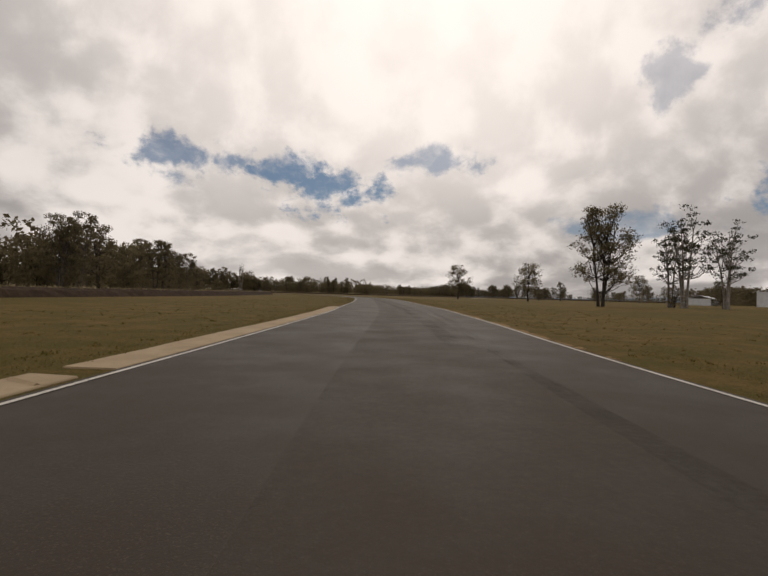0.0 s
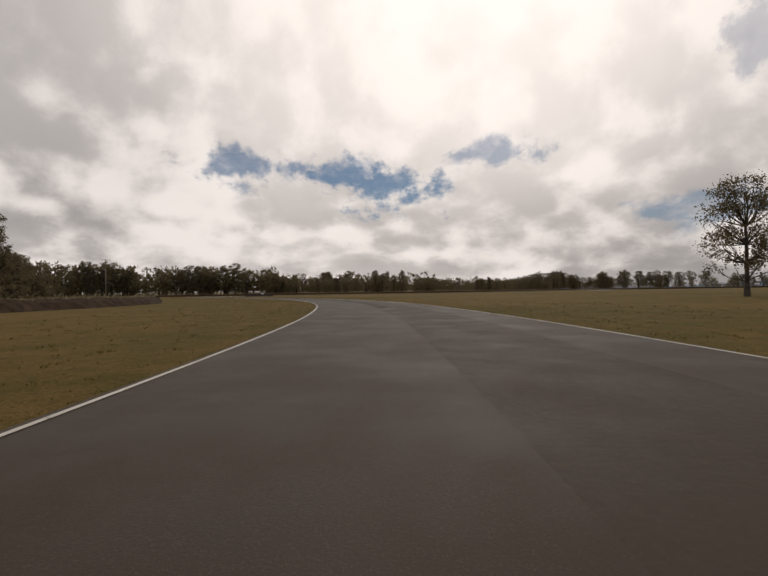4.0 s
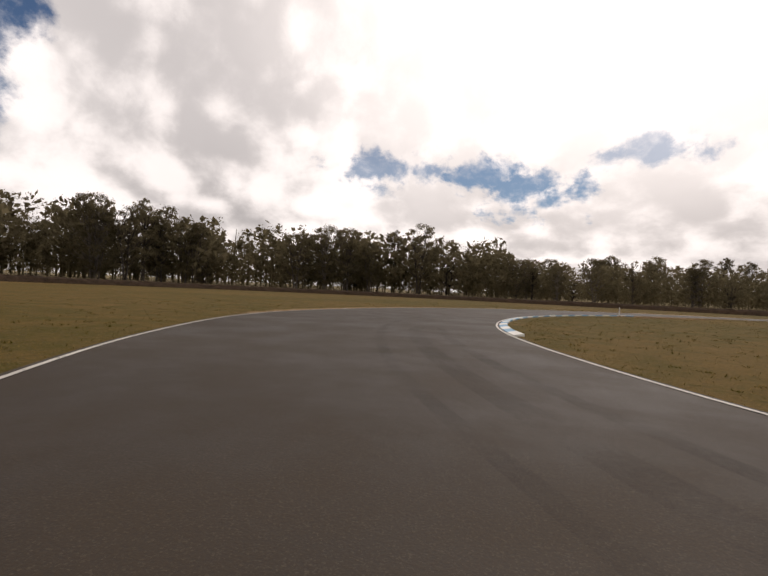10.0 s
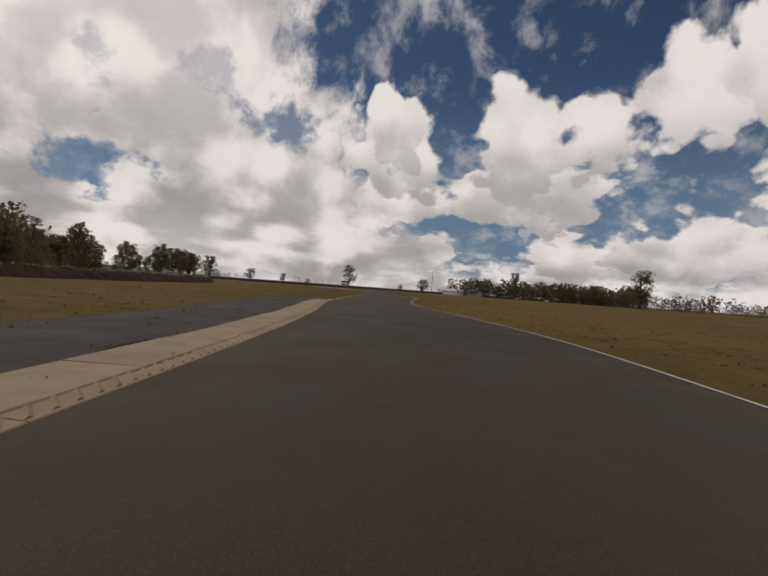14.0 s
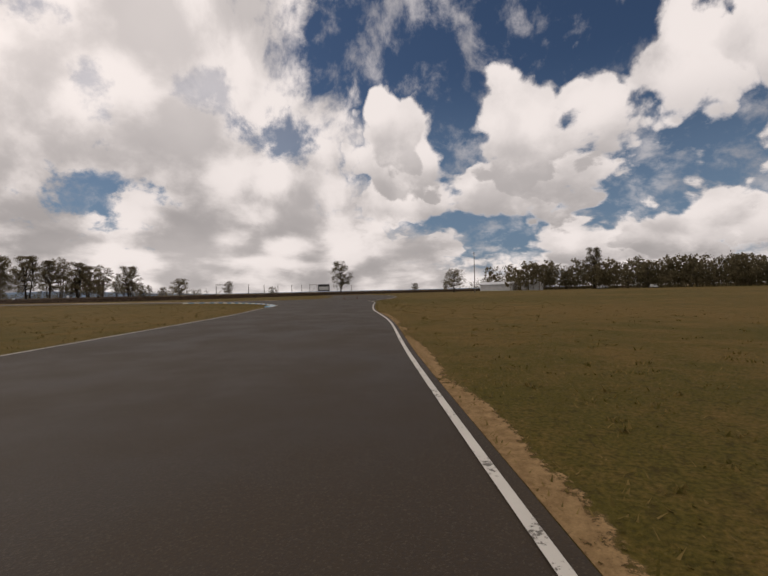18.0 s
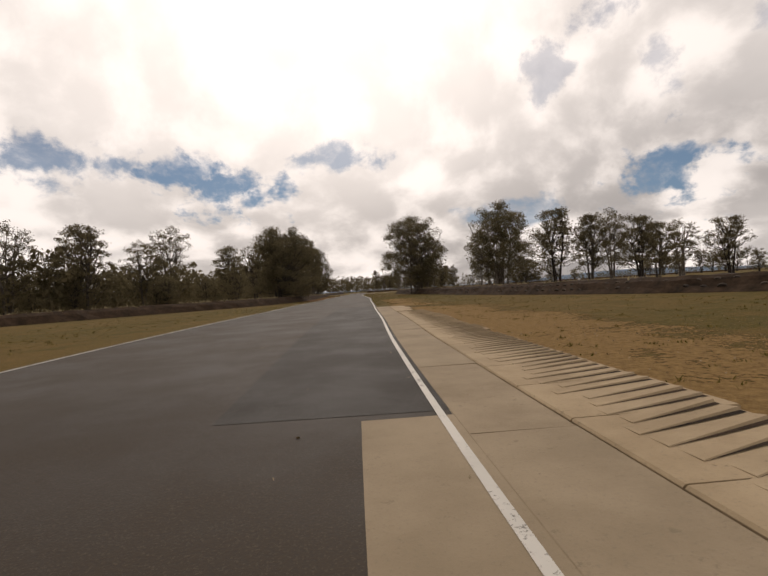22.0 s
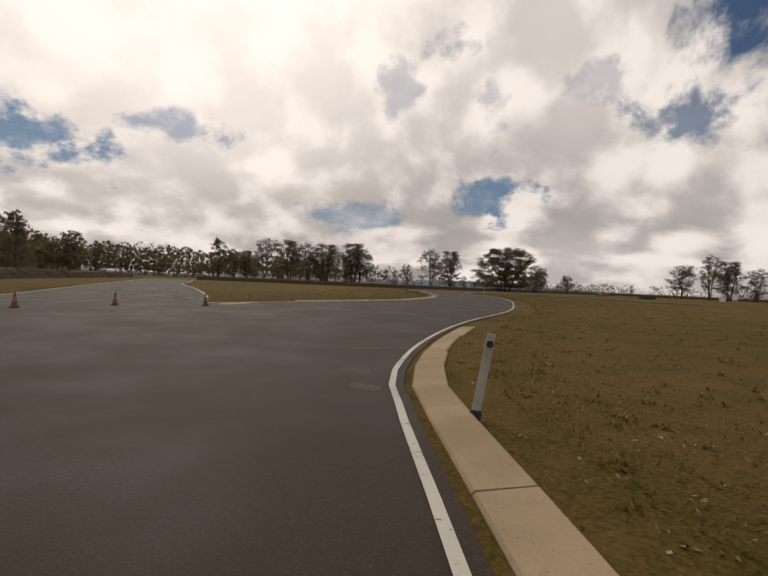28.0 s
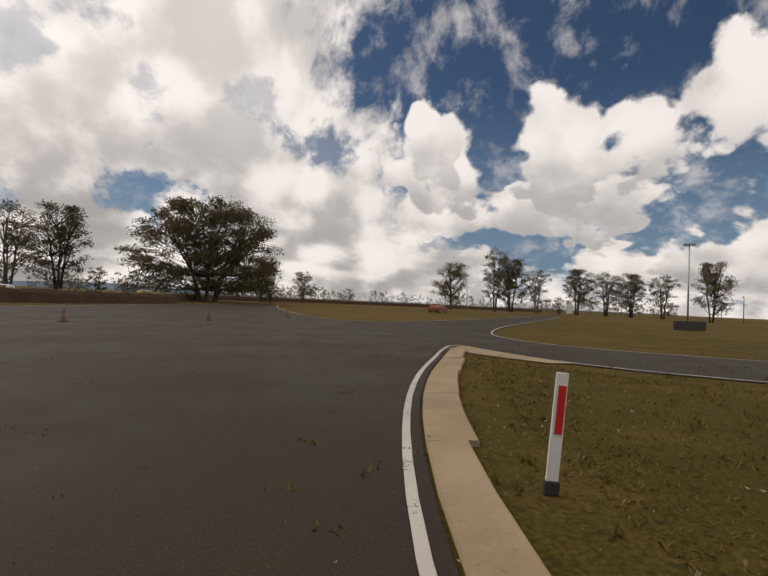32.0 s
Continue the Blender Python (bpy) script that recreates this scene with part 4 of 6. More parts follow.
def wood_trees(rnd, spots, clumps=16, leaves=18):
    """Many joined woodland trees: a stem and a crown of coarse clumps each."""
    out = []
    for x, y, h in spots:
        k = clumps
        f = rnd.uniform(0.0, 1.0, k)
        wide = h * 0.18 * (0.4 + np.sin(np.pi * np.minimum(1, 0.15 + 0.8 * f)))
        g = rnd.uniform(0, 2 * np.pi, k)
        c = np.stack([x + np.cos(g) * wide, y + np.sin(g) * wide, h * (0.20 + 0.74 * f)], 1)
        out.append(leaf_cloud(rnd, c, [(h * 0.10, h * 0.10, h * 0.075)] * k, leaves, h * 0.038, 0.3))
        out.append(lozenges(rnd, np.repeat(c, 6, 0) + rnd.normal(size=(6 * k, 3)) * h * 0.035, h * 0.085, 0.1, (0.5, 0.8)))
        lean = rnd.uniform(-0.05, 0.05, 2) * h
        v, q = tube(((x, y, 0), (x + lean[0] * 0.4, y + lean[1] * 0.4, h * 0.4), (x + lean[0], y + lean[1], h * 0.85)), (h * 0.013, h * 0.010, h * 0.004), 4, False)
        out.append(np.array([[v[i] for i in s] for s in q], dtype=float).reshape(-1, 3))
    return np.concatenate(out)


def woods_mesh():
    rnd = np.random.RandomState(27)
    spots = []
    for (pts, depth, count, (lo, hi), kinds), per in zip(STRIPS, (1.2, 0.6, 0.8, 2.0, 1.7, 1.5, 0.5, 1.1, 1.0, 1.2, 1.4, 1.2)):
        line = spline(pts, 2.0)
        nrm = normals(line)
        for _ in range(int(len(line) * 2.0 * per)):
            i = rnd.randint(len(line))
            p = line[i] - nrm[i] * (depth * 0.3 + 38 * rnd.uniform(0, 1))
            if not open_field(p):
                spots.append((p[0], p[1], rnd.uniform(lo * 0.75, hi * 0.92)))
    # dense far stands: line, how many, breadth, heights
    for pts, count, wide, lo, hi in (([(100, 900), (150, 915), (190, 925), (250, 915)], 110, 16, 12, 17), ([(262, 402), (270, 388), (266, 366), (260, 345), (252, 322), (242, 298)], 110, 8, 9.5, 14.5),
                                     ([(150, 905), (185, 880), (205, 866), (240, 860)], 40, 8, 7, 11)):
        line = spline(pts, 2.0)
        for _ in range(count):
            p = line[rnd.randint(len(line))] + rnd.uniform(-wide, wide, 2)
            spots.append((p[0], p[1], rnd.uniform(lo, hi)))
    return quads_mesh("woods", wood_trees(rnd, spots), M_LEAF)


tagged(new("woods", woods_mesh()), "dense gum woods behind the front row of trees", "woods", kind="stuff")

# straw-dry ground under the trees, one sheet along the whole wood
WOOD_EDGE = [(-52, -30), (-52, 80), (-51, 128), (-58, 160), (-66, 205), (-84, 226), (-112, 242), (-154, 271), (-193, 305), (-206, 345), (-216, 375), (-200, 415), (-166, 446), (-110, 450), (-50, 447), (-10, 457),
             (40, 500), (72, 545), (90, 575), (100, 610), (103, 650), (107, 690), (112, 760), (122, 830), (135, 900)]
v, fc = ribbon(spline(WOOD_EDGE, 3.0), [(-84, -0.05), (-70, 2.6), (-35, 1.5), (-8, 0.30), (1, 0.006)], 0.4, 12)
structure("dry_ground", mesh_from("dry_ground", v, fc, M_DRYTOP), "straw-dry grass under the gum woods", "grass")


def far_woods_mesh():
    """Distant tree lines, joined: stems and coarse clumps far beyond the circuit."""
    rnd = np.random.RandomState(17)
    lines = [([(-330, 120), (-340, 300), (-330, 480), (-230, 560), (-90, 590), (20, 640)], 10, 17), ([(-120, 620), (0, 720), (60, 800), (90, 900), (120, 1000)], 10, 16),
             ([(120, 930), (180, 950), (240, 960), (330, 960)], 11, 17), ([(262, 402), (270, 388), (266, 366), (260, 345), (252, 322), (242, 298), (225, 275)], 7, 11), ([(240, 230), (330, 290), (420, 320)], 6, 11),
             ([(410, 690), (430, 740), (420, 800), (380, 880)], 4.5, 8), ([(300, 900), (340, 880), (400, 850)], 5, 8),
             ([(140, 300), (220, 215), (300, 150)], 3, 6)]
    spots = []
    for pts, lo, hi in lines:
        for p in spline(pts, 5.0):
            for _ in range(2):
                x, y = p + rnd.uniform(-14, 14, 2)
                spots.append((x, y, rnd.uniform(lo, hi)))
    low = np.array(spots)[::2]
    low[:, :2] += rnd.uniform(-6, 6, (len(low), 2))
    size = rnd.uniform(2.2, 4.0, (len(low), 1))
    bushes = leaf_cloud(rnd, np.concatenate([low[:, :2], size * 0.7], 1), size * np.array([[2.2, 2.2, 1.0]]), 110, 0.8, 0.1)
    return quads_mesh("far_woods", np.concatenate([wood_trees(rnd, spots, 12, 14), bushes]), M_LEAF)


tagged(new("far_woods", far_woods_mesh()), "distant dark woods along the horizon", "woods", kind="stuff")


def hill_mesh():
    verts, faces = [], []
    n = 80
    for i in range(n + 1):
        a = radians(-100 + 170 * i / n)
        r = 3600
        z = 6 + 6 * noise.noise((i * 0.13, 0, 2.0)) + 40 * math.exp(-((math.degrees(a) + 38) / 9) ** 2) + 6 * math.exp(-((math.degrees(a) - 5) / 12) ** 2)
        for rr, zz in ((r, -5), (r + 250, max(4, z)), (r + 700, -5)):
            verts.append((150 - math.sin(a) * rr, 500 + math.cos(a) * rr, zz))
    for i in range(n):
        for j in range(2):
            k = i * 3 + j
            faces.append((k, k + 3, k + 4, k + 1))
    return mesh_from("hills", verts, faces, M_HILL, True)


structure("hills", hill_mesh(), "low haze-blue hills on the horizon", "backdrop")

# ---- the road that runs straight on at the left-hander ----
SPUR_NEAR = [(96.5, 424.6), (106.6, 426.2), (113.3, 426.6), (135, 431), (160, 440), (186, 454)]
SPUR_FAR = [(182, 466), (160, 455), (138, 446.5), (124, 443), (115.3, 443.6)]


def fill(name, outline, z, mat):
    from mathutils.geometry import tessellate_polygon
    pts = [Vector((x, y, z)) for x, y in outline]
    faces = []
    for t in tessellate_polygon([pts]):
        c = (pts[t[1]] - pts[t[0]]).cross(pts[t[2]] - pts[t[0]]).z
        faces.append(tuple(t if c > 0 else t[::-1]))
    return mesh_from(name, [tuple(p) for p in pts], faces, mat)


structure("road", fill("road", np.vstack([spline(SPUR_NEAR, 1.5), spline(SPUR_FAR, 1.5), [(111, 446), (108, 440), (102, 432)]]), ROAD_Z - 0.004, M_ASPHALT),
          "worn dark grey asphalt road running straight on", "road")
line_mark(SPUR_NEAR, -1)


def patch(name, outline, mat, label, category, z=ROAD_Z + 0.004):
    structure(name, fill(name, outline, z, mat), label, category)


patch("asphalt_patch", [(109.6, 485.6), (112.0, 485.2), (113.1, 492), (114.4, 501.4), (116.1, 514), (116.6, 517.6), (114.0, 517.7), (111.6, 503), (110.5, 494)], M_FRESH,
      "newer dark rectangular asphalt patch in the road", "road patch")
v, fc = ribbon(near_part(right_edge, (110.7, 474.3), (112.1, 485.3)), [(-0.95, ROAD_Z + 0.005), (-0.02, ROAD_Z + 0.005)])
structure("concrete_patch", mesh_from("concrete_patch", v, fc, M_GREYCRETE), "grey concrete repair let into the road edge", "road patch")
SAND = spline([(110.21, 472.9), (110.07, 472.36), (109.99, 472.0), (109.96, 471.75), (110.2, 471.60), (110.45, 471.95), (110.54, 472.5), (110.40, 472.93), (110.22, 472.92)], 0.09)[:-1]
patch("sand_patch", SAND + np.random.RandomState(4).uniform(-0.02, 0.02, SAND.shape), M_SAND, "orange sand spilt at the road edge", "sand", ROAD_Z + 0.012)


def skid_material(name="rubber marks", colour=(0.018, 0.017, 0.017, 1), most=0.16):
    s = material(name, 0.8, 0.0, 0.2)
    s.bsdf.inputs["Base Color"].default_value = colour
    out = next(n for n in s.t.nodes if n.bl_idname == "ShaderNodeOutputMaterial")
    f = s.m("MULTIPLY", s.ramp(s.m("ADD", s.m("MULTIPLY", s.noise(s.place, 0.6, 5.0), 0.6), s.m("MULTIPLY", s.noise(s.place, 14.0, 4.0), 0.4)), 0.34, 0.68), most)
    s.t.links.new(s.n("ShaderNodeMixShader", i0=f, i1=s.n("ShaderNodeBsdfTransparent").outputs[0], i2=s.bsdf.outputs[0]).outputs[0], out.inputs[0])
    return s.mat


M_SKID = skid_material()
M_STAIN = skid_material("cement stain", (0.20, 0.175, 0.14, 1), 0.6)
lane_a, lane_b = even(left_edge, 1000), even(right_edge, 1000)


M_WORN = skid_material("sun-bleached lane", (0.095, 0.078, 0.058, 1), 0.34)


def skid(i0, i1, f0, f1, width, mat=None, name="rubber_mark", label="faint black rubber streak on the asphalt", z=0.003):
    i = np.arange(i0, i1)
    f = np.linspace(f0, f1, len(i))[:, None]
    line = lane_a[i] * (1 - f) + lane_b[i] * f
    v, fc = ribbon(line, [(-width / 2, ROAD_Z + z), (width / 2, ROAD_Z + z)])
    structure(name, mesh_from(name, v, fc, mat or M_SKID), label, "tyre mark" if mat is None else "road wear")


for row in ((0, 200, 0.58, 0.52, 3.4), (195, 345, 0.60, 0.66, 3.2), (340, 440, 0.58, 0.50, 3.0)):
    skid(*row, M_WORN, "worn_lane", "pale sun-bleached lane worn by traffic", 0.0015)
for row in ((70, 130, 0.72, 0.86, 0.35), (80, 190, 0.66, 0.42, 0.6), (90, 170, 0.80, 0.6, 0.25), (255, 330, 0.55, 0.62, 1.1), (300, 420, 0.62, 0.72, 0.7), (330, 470, 0.60, 0.78, 0.3),
            (380, 470, 0.46, 0.70, 0.5), (390, 480, 0.40, 0.62, 0.25), (880, 930, 0.52, 0.62, 0.2)):
    skid(*row)
v, fc = ribbon(spline([(207, 742), (213, 747), (220, 751), (229, 754)], 1.0), [(-0.06, ROAD_Z + 0.003), (0.06, ROAD_Z + 0.003)])
structure("rubber_mark", mesh_from("rubber_mark", v, fc, M_SKID), "thin black tyre line across the asphalt", "tyre mark")


# ---- kerbs and concrete strips: each block a piece of its own ----
def strip_block(line, o0, o1, z0, z1, gap=0.012):
    """One cast block along a short stretch of line: a wedge with a small chamfer."""
    n = normals(line)
    lo, hi = min(o0, o1), max(o0, o1)
    zl, zh = (z0, z1) if o0 < o1 else (z1, z0)
    c = 0.02
    prof = [(lo, 0.0), (lo, max(0.005, zl - c)), (lo + c, zl), (hi - c, zh), (hi, max(0.005, zh - c)), (hi, 0.0)]
    line = line.copy()
    d = line[-1] - line[0]
    d /= np.hypot(*d)
    line[0] += d * gap
    line[-1] -= d * gap
    v, f = ribbon(line, prof)
    k = len(prof)
    f.append(tuple(range(k)))
    f.append(tuple(range(len(v) - k, len(v)))[::-1])
    return v, f


def cut(line, length):
    """Cuts a line into stretches of about one length."""
    s = np.concatenate([[0], np.cumsum(np.hypot(*np.diff(line, axis=0).T))])
    n = max(1, int(round(s[-1] / length)))
    out = []
    for i in range(n):
        q = np.linspace(s[-1] * i / n, s[-1] * (i + 1) / n, 3)
        out.append(np.stack([np.interp(q, s, line[:, 0]), np.interp(q, s, line[:, 1])], 1))
    return out


def kerb(name, label, line, side, length, o0, o1, z0, z1, mats, piece, ribs=0, wander=0.0, seed=1, crest=0.035, saw=False):
    """A row of blocks beside a road edge. side 1: to the right of the line, -1: to its left."""
    ob = tagged(new(name), label, "kerb", kind="structure")
    rnd = random.Random(seed)
    for i, stretch in enumerate(cut(line, length)):
        jog = rnd.uniform(-wander, wander)
        v, f = strip_block(stretch, side * o0, side * (o1 + jog), z0, z1 + rnd.uniform(-0.006, 0.006))
        part(piece, mesh_from(piece, v, f, mats[i % len(mats)]), None, ob)
        for r in range(ribs):
            t = (r + 0.5) / ribs
            p, q = stretch[0] * (1 - t) + stretch[-1] * t, stretch[-1] - stretch[0]
            q = q / np.hypot(*q)
            m = np.array([q[1], -q[0]]) * side
            a, b = p + m * (o0 + 0.06) - q * 0.10, p + m * (o1 - 0.04) + q * 0.16
            if saw:
                # worn saw teeth: a steep face towards the traffic, sloping back to the next one
                pitch = q * (np.hypot(*(stretch[-1] - stretch[0])) / ribs)
                a, b = p + m * (o0 + rnd.uniform(0.22, 0.5)) - pitch * 0.5, p + m * (o1 + jog - 0.06) + q * 0.40 - pitch * 0.5
                top = z1 + crest * rnd.uniform(0.75, 1.1)
                v = [(*a, z0), (*(a + pitch * 0.93), z0), (*(b + pitch * 0.80), z1), (*b, z1), (*(a + pitch * 0.03), z0 + 0.010), (*(b + pitch * 0.06), top)]
                f = [(0, 3, 5, 4), (4, 5, 2, 1), (3, 2, 5), (0, 4, 1)]
                if side < 0:
                    f = [g[::-1] for g in f]
                part("rib", mesh_from("rib", v, f, mats[i % len(mats)]), None, ob)
                # dark sliver before each tooth: groove dirt, with the groove's shade in its colour
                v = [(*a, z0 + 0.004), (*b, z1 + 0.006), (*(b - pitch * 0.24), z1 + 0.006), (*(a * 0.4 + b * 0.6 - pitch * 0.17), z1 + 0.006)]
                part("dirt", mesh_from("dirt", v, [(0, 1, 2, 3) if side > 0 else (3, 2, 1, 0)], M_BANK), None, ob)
                continue
            w, h = q * 0.07, z1 + crest
            v = [(*(a - w), z0), (*(a + w), z0), (*(b + w), z1), (*(b - w), z1), (*a, z0 + 0.028), (*b, h)]
            f = [(0, 1, 4), (2, 3, 5), (1, 2, 5, 4), (3, 0, 4, 5)]
            part("rib", mesh_from("rib", v, f, mats[i % len(mats)]), None, ob)
    return ob


P = (M_KERB_WHITE, M_KERB_BLUE)
C = (M_CONCRETE,)
CG = (M_GREYCRETE,)
hair = near_part(right_edge, (-110.2, 326.0), (-103.5, 361.5))
kerb("kerb", "blue and white painted concrete kerb, scuffed, round the hairpin", hair, 1, 1.35, -0.04, 0.33, 0.045, 0.09, P, "kerb_block", seed=2)
hair2 = near_part(right_edge, (-103.4, 361.8), (-92.0, 372.5))
kerb("kerb", "bare sandy concrete kerb past the painted hairpin blocks", hair2, 1, 2.6, 0.03, 0.34, 0.04, 0.065, C, "slab", wander=0.06, seed=4)
left_hand = near_part(left_edge, (80.0, 429.9), (101.8, 455.5))
kerb("kerb", "blue and white painted concrete kerb, chipped, inside the left-hander", left_hand, -1, 1.15, -0.03, 0.46, 0.04, 0.11, P[::-1], "kerb_block", seed=5)
kerb("concrete_strip", "long pale concrete strip along the grass edge", near_part(left_edge, (-3.9, 7.0), (-4.3, 44.0)), -1, 3.1, 0.02, 0.92, 0.03, 0.036, C, "slab", wander=0.05, seed=7)
kerb("concrete_strip", "older broken concrete strip with coarse ridges", near_part(left_edge, (-3.9, -40.0), (-3.8, 6.8)), -1, 2.4, 0.14, 0.80, 0.03, 0.05, C, "slab", ribs=2, wander=0.07, seed=8)
kerb("concrete_strip", "rough ribbed concrete exit kerb", near_part(left_edge, (-88.0, 384.0), (-32.0, 396.5)), -1, 1.9, 0.0, 0.32, 0.028, 0.04, CG, "slab", ribs=6, wander=0.02, seed=9)
kerb("concrete_strip", "smooth outer concrete strip behind the ribbed exit kerb", near_part(left_edge, (-86.0, 384.6), (-34.0, 396.0)), -1, 2.9, 0.34, 1.42, 0.045, 0.05, CG, "slab", wander=0.05, seed=10)
kerb("concrete_strip", "short teeth of broken concrete at the end of the bend", near_part(left_edge, (-102.0, 376.8), (-89.0, 383.6)), -1, 0.9, 0.1, 0.42, 0.03, 0.05, C, "slab", wander=0.12, seed=11)
exit_a = near_part(right_edge, (113.3, 446.7), (116.5, 515.5))
kerb("concrete_strip", "wide worn concrete run-off strip beside the road", exit_a, 1, 3.4, -0.05, 0.92, 0.030, 0.034, CG, "slab", seed=12)
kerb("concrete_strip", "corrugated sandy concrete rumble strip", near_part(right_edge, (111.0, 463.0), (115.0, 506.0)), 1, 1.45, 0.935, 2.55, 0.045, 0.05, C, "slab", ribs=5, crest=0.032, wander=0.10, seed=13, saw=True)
kerb("concrete_strip", "plain end of the concrete run-off, crumbling at its rim", near_part(right_edge, (115.1, 506.5), (116.5, 515.0)), 1, 2.8, 0.935, 2.1, 0.03, 0.03, C, "slab", wander=0.2, seed=14)
right_c = spline(RIGHT_C, 1.0)
island = spline(ISLAND, 1.0)
hairpin = spline(HAIRPIN, 0.6)
kerb("kerb", "sandy bare concrete kerb bulging round the grass corner", near_part(right_c, (147.5, 670.8), (134.3, 644.3)), -1, 3.0, 0.10, 0.48, 0.035, 0.07, C, "slab", wander=0.08, seed=15)
kerb("kerb", "broad bare concrete kerb along the inside of the bend", near_part(island, (148.0, 684.6), (188.5, 729.8)), -1, 2.3, 0.05, 0.46, 0.035, 0.055, C, "slab", wander=0.035, seed=16)
kerb("kerb", "sandy concrete kerb round the last tight corner", near_part(hairpin, (207.4, 737.6), (222.4, 742.6)), -1, 2.2, 0.03, 0.50, 0.035, 0.07, C, "slab", wander=0.08, seed=17)
kerb("kerb", "sandy concrete kerb leading into the last corner", near_part(right_c, (206.5, 737.0), (199.0, 729.8)), -1, 2.2, 0.03, 0.48, 0.035, 0.06, C, "slab", wander=0.08, seed=18)
patch("concrete_patch", [(222.6, 742.2), (224.2, 742.0), (222.9, 740.7), (221.4, 738.9), (221.0, 739.4), (221.6, 740.9)], M_CONCRETE, "pale concrete tip of the grass corner", "kerb", 0.03)

patch("concrete_patch", [(142.4, 681.0), (143.2, 681.2), (144.9, 683.3), (143.9, 683.2), (142.9, 682.4)], M_CONCRETE, "pale concrete tip of the grass island", "kerb", 0.03)

# dark sealed run-off behind the ribbed kerb, and bare earth worn into the grass
v, fc = ribbon(near_part(left_edge, (-84.0, 385.0), (-30.0, 396.6)), [(-5.2, 0.010), (-3.0, 0.012), (-1.47, 0.014)], 0.22, 5)
structure("gravel", mesh_from("gravel", v, fc, M_FRESH), "dark tar-sealed gravel run-off", "gravel")


def bare(line, o0, o1, seed, label="bare sandy earth worn through the grass", mat=None, inner=1.0, z=0.004):
    """A worn strip beside a line, o0 the rim by the road; it thins out towards o1 and both ends."""
    share = (0.0, 0.2, 0.45, 0.72, 1.0)
    v, f = ribbon(line, [(o0 + (o1 - o0) * k, z + 0.002 * (i % 2)) for i, k in enumerate(share)])
    if o1 < o0:
        f = [q[::-1] for q in f]
    me = mesh_from("bare_earth", v, f, mat or M_EARTH)
    cover = me.attributes.new("cover", "FLOAT", "POINT")
    rows = len(line)
    across = (inner, 0.95, 0.80, 0.45, -0.25)
    values = []
    for i in range(rows):
        full = min(1.0, 0.15 + 0.12 * min(i, rows - 1 - i))
        full *= 0.78 + 0.5 * noise.noise((i * 0.21 + seed * 7.3, seed, 0.5))
        values += [k * full for k in across]
    cover.data.foreach_set("value", values)
    structure("bare_earth", me, label, "earth")


bare(near_part(left_edge, (-50.0, 238.0), (-84.0, 277.0)), -0.02, -0.55, 1, inner=0.40)
bare(near_part(left_edge, (-80.0, 273.0), (-107.0, 303.0)), -0.02, -1.5, 2)
bare(near_part(left_edge, (-28.0, 204.0), (-52.0, 241.0)), -0.02, -0.30, 3, inner=0.10)
bare(near_part(left_edge, (-120.5, 322.0), (-112.0, 367.0)), -0.02, -1.6, 5)
bare(near_part(right_edge, (-108.0, 353.0), (-90.0, 373.5)), 0.35, 3.4, 4, "bare brown earth behind the kerb", M_REDSOIL, 0.05)
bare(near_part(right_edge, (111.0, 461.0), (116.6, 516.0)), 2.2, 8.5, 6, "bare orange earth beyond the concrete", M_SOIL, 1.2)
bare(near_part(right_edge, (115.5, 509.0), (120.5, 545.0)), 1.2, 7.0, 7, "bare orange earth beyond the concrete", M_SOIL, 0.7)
bare(near_part(left_edge, (112.5, 556.0), (118.0, 606.0)), -0.12, -6.0, 12, "thin grass over reddish earth by the bank", M_REDSOIL, 0.40)
bare(near_part(left_edge, (117.0, 598.0), (127.0, 644.0)), -0.12, -5.2, 8, "bare reddish earth between bank and road", M_REDSOIL, 0.88)
bare(near_part(right_edge, (-1.6, 396.0), (72.0, 417.0)), 0.02, 0.45, 9)
bare(near_part(right_edge, (110.8, 458.0), (110.75, 476.0)), -0.03, -0.42, 11, "sandy earth washed over the road edge", None, 1.25, ROAD_Z + 0.012)
bare(near_part(right_edge, (5.3, 8.0), (5.3, 88.0)), 0.02, 0.55, 10)


